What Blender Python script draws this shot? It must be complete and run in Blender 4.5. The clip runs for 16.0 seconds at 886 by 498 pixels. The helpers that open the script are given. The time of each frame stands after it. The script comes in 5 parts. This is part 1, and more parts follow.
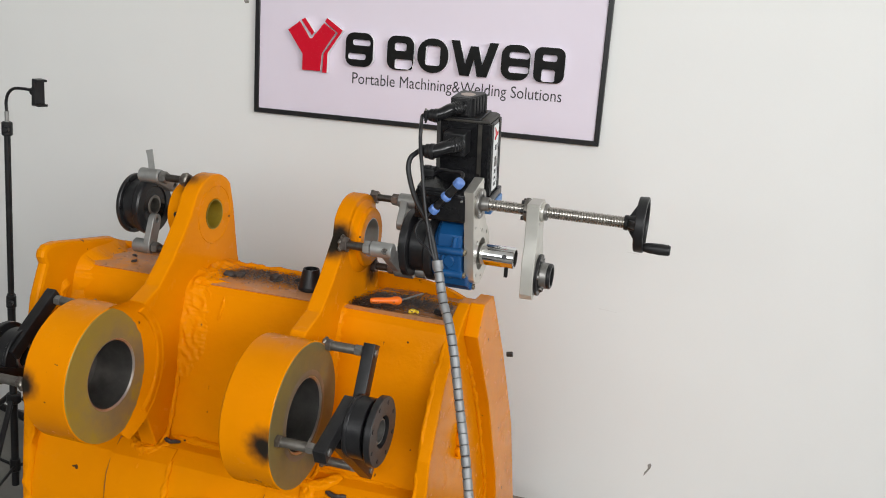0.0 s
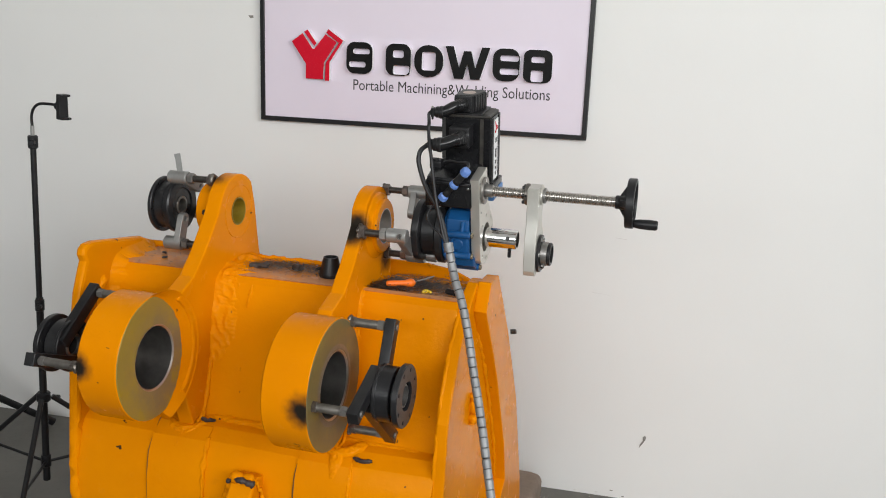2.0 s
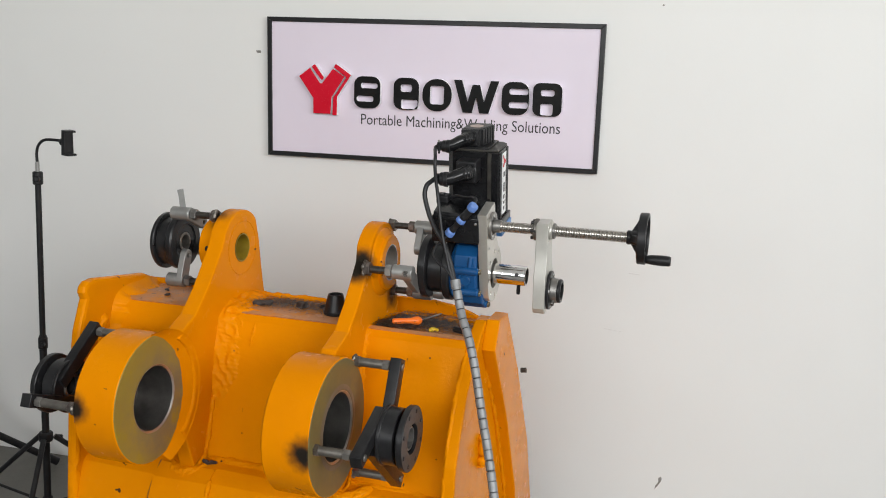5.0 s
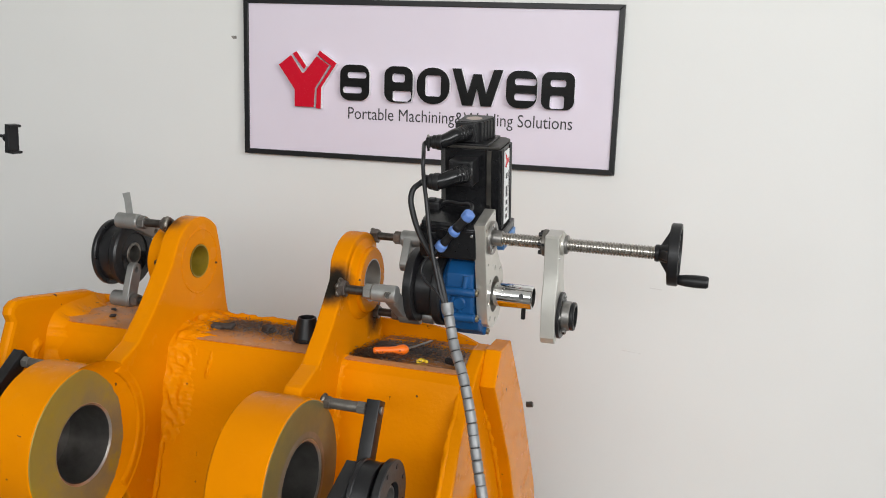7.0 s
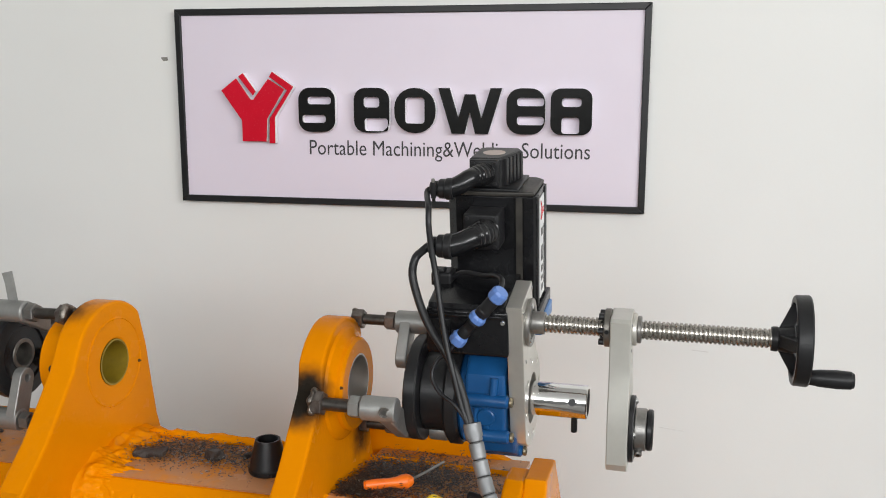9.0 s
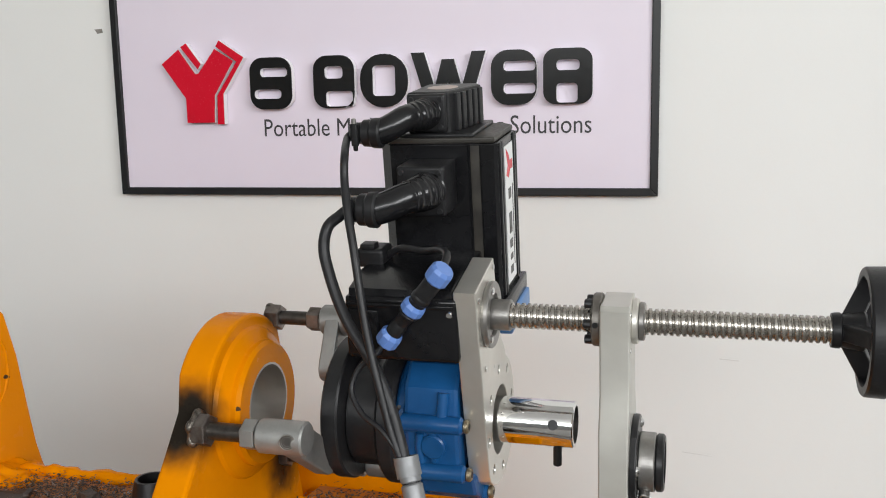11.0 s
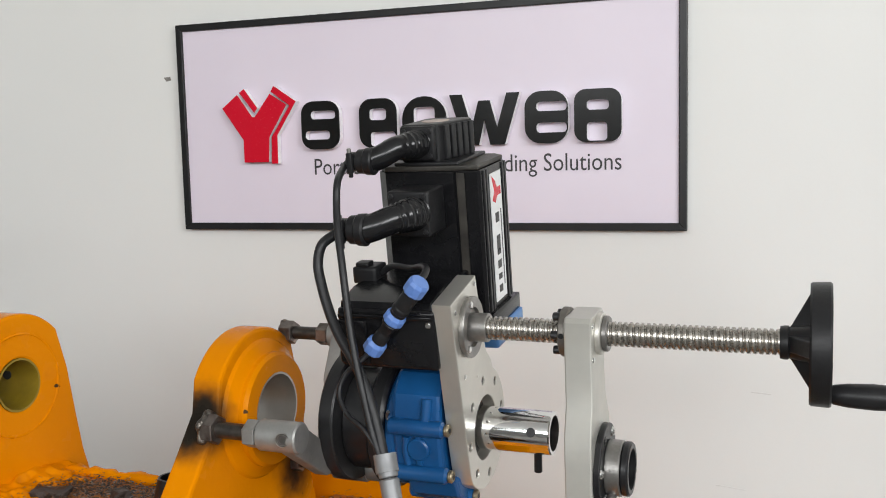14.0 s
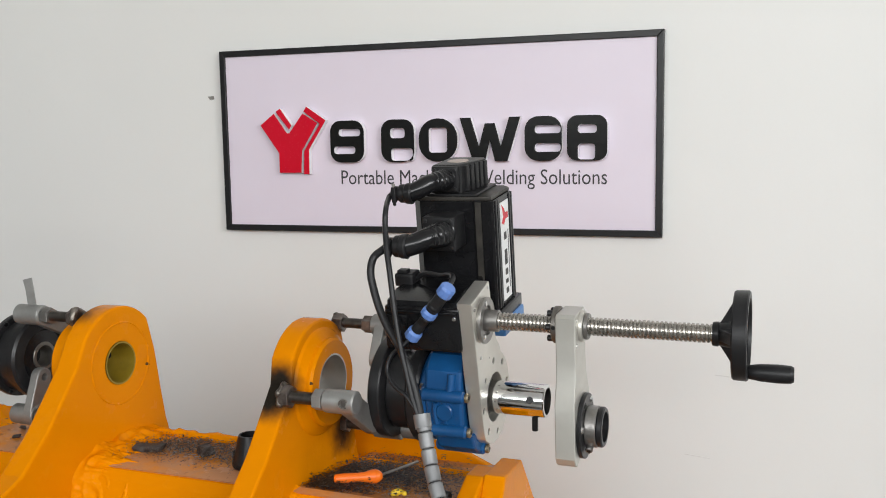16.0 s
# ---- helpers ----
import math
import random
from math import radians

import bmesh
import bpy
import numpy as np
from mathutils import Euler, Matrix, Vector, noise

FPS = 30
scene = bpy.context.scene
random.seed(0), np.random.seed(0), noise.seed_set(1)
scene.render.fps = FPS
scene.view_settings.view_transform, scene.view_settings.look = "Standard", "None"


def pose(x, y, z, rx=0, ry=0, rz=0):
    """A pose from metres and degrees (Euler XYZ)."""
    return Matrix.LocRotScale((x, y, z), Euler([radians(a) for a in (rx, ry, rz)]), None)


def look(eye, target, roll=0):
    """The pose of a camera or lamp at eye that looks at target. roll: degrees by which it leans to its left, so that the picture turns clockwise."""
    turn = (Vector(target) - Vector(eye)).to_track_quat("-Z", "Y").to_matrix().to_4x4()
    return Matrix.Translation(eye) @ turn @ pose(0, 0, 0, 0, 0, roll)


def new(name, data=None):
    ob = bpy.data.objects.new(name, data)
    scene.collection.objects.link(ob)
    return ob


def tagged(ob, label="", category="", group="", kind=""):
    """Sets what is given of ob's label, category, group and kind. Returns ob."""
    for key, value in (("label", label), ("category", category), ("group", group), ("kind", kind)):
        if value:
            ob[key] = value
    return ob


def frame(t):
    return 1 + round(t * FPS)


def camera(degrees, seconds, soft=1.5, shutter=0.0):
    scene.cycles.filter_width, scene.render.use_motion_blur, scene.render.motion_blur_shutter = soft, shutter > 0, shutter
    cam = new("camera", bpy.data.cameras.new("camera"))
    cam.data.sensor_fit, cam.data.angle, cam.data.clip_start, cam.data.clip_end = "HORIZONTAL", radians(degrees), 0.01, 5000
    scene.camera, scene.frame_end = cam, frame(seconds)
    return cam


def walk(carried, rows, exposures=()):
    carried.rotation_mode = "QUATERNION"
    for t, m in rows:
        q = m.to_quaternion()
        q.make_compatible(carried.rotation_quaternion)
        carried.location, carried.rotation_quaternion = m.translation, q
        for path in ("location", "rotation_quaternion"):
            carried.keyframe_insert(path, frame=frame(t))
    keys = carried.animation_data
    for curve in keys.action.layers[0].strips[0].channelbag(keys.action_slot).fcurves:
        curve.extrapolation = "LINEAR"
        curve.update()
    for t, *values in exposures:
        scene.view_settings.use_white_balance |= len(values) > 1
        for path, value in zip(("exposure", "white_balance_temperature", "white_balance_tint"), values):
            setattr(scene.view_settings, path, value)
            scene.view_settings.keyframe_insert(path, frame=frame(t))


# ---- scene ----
cam = camera(51.0, 16.0, soft=1.0)
PATH = [
    (0, (0.871, -3.041, 1.757), (0.404, -1.163, 1.254), 4.0),
    (0.5, (0.85, -3.141, 1.756), (0.384, -1.263, 1.253), 3.3),
    (1, (0.848, -3.235, 1.753), (0.393, -1.354, 1.25), 2.8),
    (1.5, (0.872, -3.261, 1.747), (0.426, -1.376, 1.252), 2.4),
    (2, (0.865, -3.273, 1.742), (0.43, -1.38, 1.264), 2.2),
    (2.5, (0.865, -3.281, 1.742), (0.433, -1.383, 1.284), 2.1),
    (3, (0.891, -3.282, 1.743), (0.45, -1.382, 1.301), 1.8),
    (3.5, (0.905, -3.28, 1.742), (0.454, -1.379, 1.313), 1.6),
    (4, (0.898, -3.271, 1.739), (0.443, -1.369, 1.32), 1.5),
    (6.3, (0.840, -3.014, 1.719), (0.351, -1.117, 1.316), 2.3),
    (6.5, (0.856, -2.967, 1.71), (0.364, -1.071, 1.308), 2.1),
    (7, (0.813, -2.841, 1.693), (0.326, -0.945, 1.285), 1.9),
    (7.5, (0.692, -2.717, 1.692), (0.267, -0.804, 1.294), 1.1),
    (8, (0.607, -2.63, 1.683), (0.228, -0.702, 1.309), 0.5),
    (8.5, (0.587, -2.498, 1.68), (0.191, -0.572, 1.314), 0.3),
    (8.7, (0.591, -2.418, 1.677), (0.191, -0.492, 1.316), 0.2),
    (10.8, (0.578, -1.944, 1.566), (0.139, -0.019, 1.249), -1.0),
    (11, (0.618, -1.942, 1.549), (0.161, -0.019, 1.239), -1.1),
    (11.5, (0.681, -1.944, 1.525), (0.163, -0.034, 1.239), -0.9),
    (12, (0.714, -1.967, 1.524), (0.136, -0.07, 1.262), -1.1),
    (12.5, (0.737, -2.002, 1.51), (0.117, -0.116, 1.272), -1.4),
    (13, (0.75, -1.999, 1.505), (0.104, -0.119, 1.282), -1.6),
    (13.5, (0.748, -1.998, 1.504), (0.096, -0.119, 1.293), -1.5),
    (14, (0.751, -1.999, 1.527), (0.109, -0.116, 1.322), -1.4),
    (14.5, (0.763, -2.008, 1.574), (0.136, -0.119, 1.376), -1.2),
    (15, (0.769, -2.058, 1.595), (0.152, -0.167, 1.391), -1.0),
    (15.5, (0.791, -2.199, 1.595), (0.176, -0.308, 1.378), -1.0),
    (16, (0.82, -2.323, 1.599), (0.189, -0.439, 1.366), -0.9),
]
walk(cam, [(t, look(eye, target, roll)) for t, eye, target, roll in PATH])

# ---- light: two soft area lamps added high up, no source in view ----
scene.view_settings.exposure = 0.0
world = bpy.data.worlds.new("world")
scene.world = world
world.use_nodes = True
wn = world.node_tree
sky = wn.nodes.new("ShaderNodeTexSky")
sky.sky_type, sky.sun_disc, sky.sun_elevation, sky.sun_rotation = "NISHITA", False, radians(40), radians(120)
wn.links.new(sky.outputs[0], wn.nodes["Background"].inputs[0])
wn.nodes["Background"].inputs[1].default_value = 0.12


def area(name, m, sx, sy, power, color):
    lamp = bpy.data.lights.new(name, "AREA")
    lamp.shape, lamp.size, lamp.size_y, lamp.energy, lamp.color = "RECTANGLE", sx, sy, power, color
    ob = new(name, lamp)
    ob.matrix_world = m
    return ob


# Added lamps, set high to brighten upward and right-hand faces.
area("added_side_lamp", look((4.36, -4.9, 2.85), (0, -2.6, 0.7)), 4.4, 1.5, 230, (0.985, 0.99, 0.985))
area("added_front_lamp", look((0.6, -7.86, 3.05), (0.2, 0, 1.0)), 5.4, 1.4, 210, (0.985, 0.99, 0.985))

# ---- materials ----


def nodes_of(name):
    m = bpy.data.materials.new(name)
    m.use_nodes = True
    return m, m.node_tree.nodes, m.node_tree.links, m.node_tree.nodes["Principled BSDF"]


def noise_node(n, l, scale, detail=4.0, rough=0.6, coord=None):
    t = n.new("ShaderNodeTexNoise")
    t.inputs["Scale"].default_value, t.inputs["Detail"].default_value, t.inputs["Roughness"].default_value = scale, detail, rough
    if coord is None:
        coord = n.new("ShaderNodeTexCoord").outputs["Object"]
    l.new(coord, t.inputs["Vector"])
    return t.outputs["Fac"]


def ramp(n, l, fac, stops):
    r = n.new("ShaderNodeValToRGB")
    e = r.color_ramp.elements
    while len(e) < len(stops):
        e.new(0.5)
    for k, (p, c) in enumerate(stops):
        e[k].position = p
        e[k].color = (*c, 1) if len(c) == 3 else c
    l.new(fac, r.inputs[0])
    return r.outputs[0]


def mixed(n, l, fac, a, b):
    x = n.new("ShaderNodeMix")
    x.data_type = "RGBA"
    for sock, val in ((x.inputs[0], fac), (x.inputs[6], a), (x.inputs[7], b)):
        if isinstance(val, (int, float)):
            sock.default_value = val
        elif isinstance(val, tuple):
            sock.default_value = (*val, 1)
        else:
            l.new(val, sock)
    return x.outputs[2]


def bumped(n, l, bsdf, fac, strength, dist=0.002):
    b = n.new("ShaderNodeBump")
    b.inputs["Strength"].default_value, b.inputs["Distance"].default_value = strength, dist
    l.new(fac, b.inputs["Height"])
    l.new(b.outputs[0], bsdf.inputs["Normal"])


def plain(name, c1, c2, rough=0.5, metal=0.0, scale=18.0, fine=160.0, bump=0.15, dist=0.001, stain=None, coat=0.0, spec=0.5):
    """A surface with broad variation between two colours, fine grain relief and uneven gloss."""
    m, n, l, b = nodes_of(name)
    co = n.new("ShaderNodeTexCoord").outputs["Object"]
    broad = noise_node(n, l, scale, 5, 0.6, co)
    grain = noise_node(n, l, fine, 3, 0.6, co)
    col = ramp(n, l, broad, [(0.3, c1), (0.7, c2)])
    if stain:
        st = noise_node(n, l, scale * 0.45, 8, 0.7, co)
        col = mixed(n, l, ramp(n, l, st, [(stain[1], (0, 0, 0)), (stain[1] + 0.12, (1, 1, 1))]), col, stain[0])
    l.new(col, b.inputs["Base Color"])
    l.new(ramp(n, l, grain, [(0.2, (rough * 0.8,) * 3), (0.8, (min(1, rough * 1.2),) * 3)]), b.inputs["Roughness"])
    b.inputs["Metallic"].default_value = metal
    b.inputs["Coat Weight"].default_value = coat
    b.inputs["Specular IOR Level"].default_value = spec
    bumped(n, l, b, grain, bump, dist)
    return m


def distance_to(n, l, co, p, r0, r1):
    """0 beyond r1 metres from p, 1 within r0, with a ragged rim."""
    wob = n.new("ShaderNodeTexNoise")
    wob.inputs["Scale"].default_value = 45
    l.new(co, wob.inputs["Vector"])
    d = n.new("ShaderNodeVectorMath")
    d.operation = "DISTANCE"
    l.new(co, d.inputs[0])
    d.inputs[1].default_value = p
    add = n.new("ShaderNodeMath")
    add.operation = "MULTIPLY_ADD"
    l.new(wob.outputs[0], add.inputs[0])
    add.inputs[1].default_value = (r1 - r0) * 0.9
    l.new(d.outputs["Value"], add.inputs[2])
    mr = n.new("ShaderNodeMapRange")
    mr.inputs["From Min"].default_value, mr.inputs["From Max"].default_value = r0, r1 + (r1 - r0) * 0.45
    mr.inputs["To Min"].default_value, mr.inputs["To Max"].default_value = 1, 0
    mr.interpolation_type = "SMOOTHSTEP"
    l.new(add.outputs[0], mr.inputs[0])
    return mr.outputs[0]


def paint(name, soot=(), dust=0.0):
    """Glossy orange-yellow machine paint over rough steel: runs, chips, grime and scorch marks."""
    m, n, l, b = nodes_of(name)
    co = n.new("ShaderNodeTexCoord").outputs["Object"]
    broad = noise_node(n, l, 3.5, 4, 0.55, co)
    mid = noise_node(n, l, 22, 5, 0.6, co)
    fine = noise_node(n, l, 130, 3, 0.6, co)
    col = ramp(n, l, broad, [(0.3, (0.655, 0.205, 0.0005)), (0.7, (0.735, 0.242, 0.0006))])
    col = mixed(n, l, ramp(n, l, mid, [(0.62, (0, 0, 0)), (0.8, (0.35, 0.35, 0.35))]), col, (0.54, 0.150, 0.002))
    chips = noise_node(n, l, 38, 2, 0.4, co)
    col = mixed(n, l, ramp(n, l, chips, [(0.755, (0, 0, 0)), (0.765, (1, 1, 1))]), col, (0.06, 0.03, 0.015))
    if dust:
        film = noise_node(n, l, 7, 6, 0.65, co)
        col = mixed(n, l, ramp(n, l, film, [(0.42 - dust, (0, 0, 0)), (0.62 - dust, (1, 1, 1))]), col, (0.47, 0.225, 0.105))
        dark = noise_node(n, l, 26, 6, 0.75, co)
        col = mixed(n, l, ramp(n, l, dark, [(0.60, (0, 0, 0)), (0.72, (0.75, 0.75, 0.75))]), col, (0.07, 0.036, 0.02))
    for p, r0, r1 in soot:
        col = mixed(n, l, distance_to(n, l, co, p, r0, r1), col, (0.018, 0.015, 0.012))
    l.new(col, b.inputs["Base Color"])
    l.new(ramp(n, l, mid, [(0.3, (0.09,) * 3), (0.7, (0.32,) * 3)]), b.inputs["Roughness"])
    b.inputs["Specular IOR Level"].default_value = 0.08
    b.inputs["Specular Tint"].default_value = (1.0, 0.72, 0.35, 1)
    add = n.new("ShaderNodeMath")
    add.operation = "MULTIPLY_ADD"
    l.new(mid, add.inputs[0])
    add.inputs[1].default_value = 2.2
    l.new(fine, add.inputs[2])
    bumped(n, l, b, add.outputs[0], 0.2, 0.0026)
    return m


def wall_paint(name="white_wall_paint", c1=(0.732, 0.73, 0.710), c2=(0.776, 0.776, 0.758)):
    m, n, l, b = nodes_of(name)
    co = n.new("ShaderNodeTexCoord").outputs["Object"]
    broad = noise_node(n, l, 0.7, 4, 0.55, co)
    grain = noise_node(n, l, 120, 4, 0.6, co)
    wave = noise_node(n, l, 3.0, 3, 0.5, co)
    col = ramp(n, l, broad, [(0.3, c1), (0.7, c2)])
    scuff = noise_node(n, l, 9, 6, 0.8, co)
    col = mixed(n, l, ramp(n, l, scuff, [(0.70, (0, 0, 0)), (0.80, (0.2, 0.2, 0.2))]), col, (0.5, 0.48, 0.45))
    l.new(col, b.inputs["Base Color"])
    b.inputs["Roughness"].default_value = 0.62
    add = n.new("ShaderNodeMath")
    add.operation = "MULTIPLY_ADD"
    l.new(wave, add.inputs[0])
    add.inputs[1].default_value = 6.0
    l.new(grain, add.inputs[2])
    bumped(n, l, b, add.outputs[0], 0.10, 0.0015)
    return m


def concrete():
    m, n, l, b = nodes_of("worn_concrete")
    co = n.new("ShaderNodeTexCoord").outputs["Object"]
    broad = noise_node(n, l, 1.6, 6, 0.65, co)
    fine = noise_node(n, l, 60, 5, 0.7, co)
    col = ramp(n, l, broad, [(0.3, (0.10, 0.096, 0.085)), (0.7, (0.175, 0.168, 0.15))])
    col = mixed(n, l, ramp(n, l, fine, [(0.55, (0, 0, 0)), (0.75, (0.6, 0.6, 0.6))]), col, (0.09, 0.085, 0.075))
    l.new(col, b.inputs["Base Color"])
    b.inputs["Roughness"].default_value = 0.6
    bumped(n, l, b, fine, 0.3, 0.003)
    return m


def ring_steel(name="ground_steel_ring", tint=(0.37, 0.275, 0.012), amount=0.6, base=((0.185, 0.165, 0.115), (0.245, 0.205, 0.10), (0.34, 0.265, 0.03))):
    """Ground boss face: grey steel round the bore, yellow-green overspray towards the rim."""
    m, n, l, b = nodes_of(name)
    co = n.new("ShaderNodeTexCoord").outputs["Object"]
    broad = noise_node(n, l, 14, 5, 0.65, co)
    fine = noise_node(n, l, 170, 3, 0.6, co)
    col = ramp(n, l, broad, [(0.30, base[0]), (0.55, base[1]), (0.72, base[2])])
    flatten = n.new("ShaderNodeVectorMath")
    flatten.operation = "MULTIPLY"
    l.new(co, flatten.inputs[0])
    flatten.inputs[1].default_value = (0, 1, 1)
    rim = distance_to(n, l, flatten.outputs[0], (0, -0.425, 0.895), 0.105, 0.185)
    col = mixed(n, l, ramp(n, l, rim, [(0.0, (amount,) * 3), (1.0, (0, 0, 0))]), col, tint)
    l.new(col, b.inputs["Base Color"])
    b.inputs["Metallic"].default_value, b.inputs["Roughness"].default_value = 0.3, 0.42
    bumped(n, l, b, fine, 0.12, 0.001)
    return m


YELLOW = paint("orange_yellow_paint")
YELLOW_DUSTY = paint("grimy_orange_yellow_paint", dust=0.10)
WALL = wall_paint()
# Grey for the unseen walls, chosen to lower the fill light.
GREY_WALL = wall_paint("unseen_wall_grey", (0.30, 0.30, 0.295), (0.36, 0.36, 0.35))
CONCRETE = concrete()
RING = ring_steel()
RING_BROWN = ring_steel("brown_grey_steel_ring", (0.24, 0.175, 0.02), 0.4, ((0.12, 0.105, 0.075), (0.17, 0.145, 0.085), (0.22, 0.175, 0.05)))
WORN_RING = plain("brown_worn_steel_ring", (0.17, 0.14, 0.105), (0.235, 0.195, 0.145), 0.42, 0.45, 16, 180, 0.15)
STEEL = plain("bare_steel", (0.22, 0.21, 0.20), (0.36, 0.35, 0.33), 0.38, 0.85, 40, 240, 0.2)
BORE = plain("machined_bore_steel", (0.36, 0.34, 0.31), (0.5, 0.48, 0.45), 0.34, 0.85, 12, 60, 0.02)
# Bore steel with the shade inside holes put into its colour.
BORE_SHADED = plain("shaded_bore_steel", (0.08, 0.076, 0.07), (0.16, 0.15, 0.14), 0.38, 0.7, 15, 200, 0.12)
CHROME = plain("polished_chrome", (0.78, 0.78, 0.78), (0.86, 0.86, 0.86), 0.07, 1.0, 30, 90, 0.01)
SCREW = plain("polished_screw_steel", (0.38, 0.36, 0.33), (0.50, 0.475, 0.435), 0.27, 0.95, 60, 200, 0.05)
ALU = plain("satin_nickel_plate", (0.60, 0.58, 0.53), (0.69, 0.67, 0.62), 0.32, 0.75, 14, 30, 0.0)
CAST = plain("grey_cast_aluminium", (0.25, 0.25, 0.24), (0.36, 0.36, 0.345), 0.46, 0.65, 20, 220, 0.25)
ALU_WARM = plain("painted_silver_arm", (0.52, 0.51, 0.47), (0.60, 0.59, 0.54), 0.36, 0.6, 12, 30, 0.0)
BLACK_OX = plain("black_oxide_steel", (0.008, 0.008, 0.009), (0.02, 0.02, 0.021), 0.34, 0.0, 22, 220, 0.15, spec=0.35)
BLACK_PAINT = plain("black_satin_paint", (0.005, 0.005, 0.006), (0.010, 0.010, 0.011), 0.22, 0.0, 16, 260, 0.05, stain=((0.03, 0.026, 0.021), 0.64), spec=0.3)
DUSTY_BLACK = plain("dusty_black_paint", (0.012, 0.011, 0.010), (0.05, 0.045, 0.038), 0.45, 0.0, 26, 260, 0.1, spec=0.35)
RUBBER = plain("black_plastic", (0.008, 0.008, 0.009), (0.016, 0.016, 0.017), 0.4, 0.0, 30, 300, 0.12, spec=0.32)
CORRUGATED = plain("glossy_black_hose", (0.006, 0.006, 0.007), (0.012, 0.012, 0.013), 0.2, 0.0, 30, 300, 0.05, spec=0.4)
CABLE = plain("black_cable_sheath", (0.010, 0.010, 0.011), (0.018, 0.018, 0.02), 0.42, 0.0, 30, 300, 0.1, spec=0.35)
BLUE = plain("blue_gear_paint", (0.005, 0.055, 0.17), (0.008, 0.080, 0.23), 0.32, 0.0, 14, 160, 0.18, stain=((0.004, 0.02, 0.055), 0.64), spec=0.4)
BLUE_PLASTIC = plain("blue_plastic", (0.10, 0.20, 0.50), (0.13, 0.24, 0.56), 0.4, 0.0, 30, 250, 0.1)
ADAPTER = plain("light_blue_enamel", (0.05, 0.17, 0.42), (0.07, 0.21, 0.48), 0.35, 0.0, 20, 200, 0.1)
BRASS = plain("dull_brass_bolt", (0.26, 0.22, 0.15), (0.38, 0.32, 0.22), 0.38, 0.85, 40, 240, 0.15)
STUD = plain("grey_stud_steel", (0.13, 0.12, 0.105), (0.22, 0.205, 0.185), 0.42, 0.75, 40, 260, 0.25)
ROD = plain("black_threaded_rod", (0.05, 0.045, 0.04), (0.11, 0.10, 0.09), 0.4, 0.8, 50, 300, 0.3)
HEATED = plain("heat_tinted_steel", (0.10, 0.08, 0.07), (0.26, 0.23, 0.21), 0.36, 0.85, 60, 220, 0.3)
WELD = plain("bare_weld_metal", (0.06, 0.052, 0.045), (0.34, 0.31, 0.27), 0.38, 0.85, 120, 260, 0.5, 0.003)
CONDUIT = plain("grey_metal_conduit", (0.20, 0.205, 0.21), (0.29, 0.295, 0.30), 0.5, 0.45, 25, 200, 0.12)
ORANGE = plain("orange_plastic", (0.86, 0.15, 0.008), (0.92, 0.19, 0.012), 0.35, 0.0, 30, 250, 0.06)
SWARF = plain("oily_steel_swarf", (0.014, 0.011, 0.009), (0.085, 0.07, 0.058), 0.4, 0.5, 90, 300, 0.2)
SHARD = plain("dark_grey_slag", (0.028, 0.022, 0.02), (0.065, 0.05, 0.043), 0.6, 0.2, 60, 220, 0.4)
PANEL = plain("lilac_white_panel", (0.70, 0.63, 0.72), (0.73, 0.665, 0.75), 0.42, 0.0, 2.5, 240, 0.03)
FRAME = plain("black_frame_aluminium", (0.008, 0.008, 0.009), (0.013, 0.013, 0.014), 0.38, 0.0, 20, 260, 0.08, spec=0.35)
ACRYLIC = plain("white_acrylic", (0.84, 0.83, 0.84), (0.88, 0.87, 0.88), 0.3, 0.0, 8, 260, 0.02)
GLOSS_BLACK = plain("gloss_black_acrylic", (0.008, 0.008, 0.008), (0.012, 0.012, 0.012), 0.2, 0.0, 8, 240, 0.0, spec=0.22)
RED = plain("red_acrylic", (0.55, 0.004, 0.020), (0.60, 0.006, 0.025), 0.25, 0.0, 8, 240, 0.0, spec=0.3)
INK = plain("dark_grey_print", (0.03, 0.028, 0.032), (0.045, 0.042, 0.047), 0.5, 0.0, 30, 240, 0.02)
LABEL = plain("white_vinyl_label", (0.72, 0.72, 0.72), (0.8, 0.8, 0.8), 0.35, 0.0, 10, 240, 0.03)
RUSTY = plain("rusty_brown_steel", (0.16, 0.115, 0.085), (0.26, 0.20, 0.155), 0.65, 0.1, 9, 140, 0.3, stain=((0.09, 0.05, 0.03), 0.55))
DARK_GAP = plain("dark_brown_seam", (0.10, 0.04, 0.008), (0.2, 0.075, 0.012), 0.6, 0.0, 30, 220, 0.2)
YELLOW_TAG = plain("yellow_plastic_scrap", (0.75, 0.5, 0.02), (0.8, 0.56, 0.03), 0.5, 0.0, 30, 250, 0.1)
OLIVE = plain("olive_primer", (0.20, 0.135, 0.008), (0.28, 0.19, 0.012), 0.5, 0.0, 30, 200, 0.15)
CEIL = plain("white_ceiling_paint", (0.74, 0.74, 0.73), (0.8, 0.8, 0.79), 0.8, 0.0, 2, 150, 0.05)

# ---- building blocks ----
TO_U = Matrix(((0, 0, 1, 0), (1, 0, 0, 0), (0, 1, 0, 0), (0, 0, 0, 1)))  # flat shape's x, y, depth become v, w, u
BASE = {}
ADJ = [None]


def thing(name, base, label, category, group="", turn=Matrix.Identity(4)):
    """An empty at the thing's base. Its parts are given in the frame turn."""
    ob = new(name)
    ob.empty_display_size = 0.05
    ob.matrix_world = turn @ Matrix.Translation(base)
    BASE[ob.name] = Vector(base)
    return tagged(ob, label, category, group)


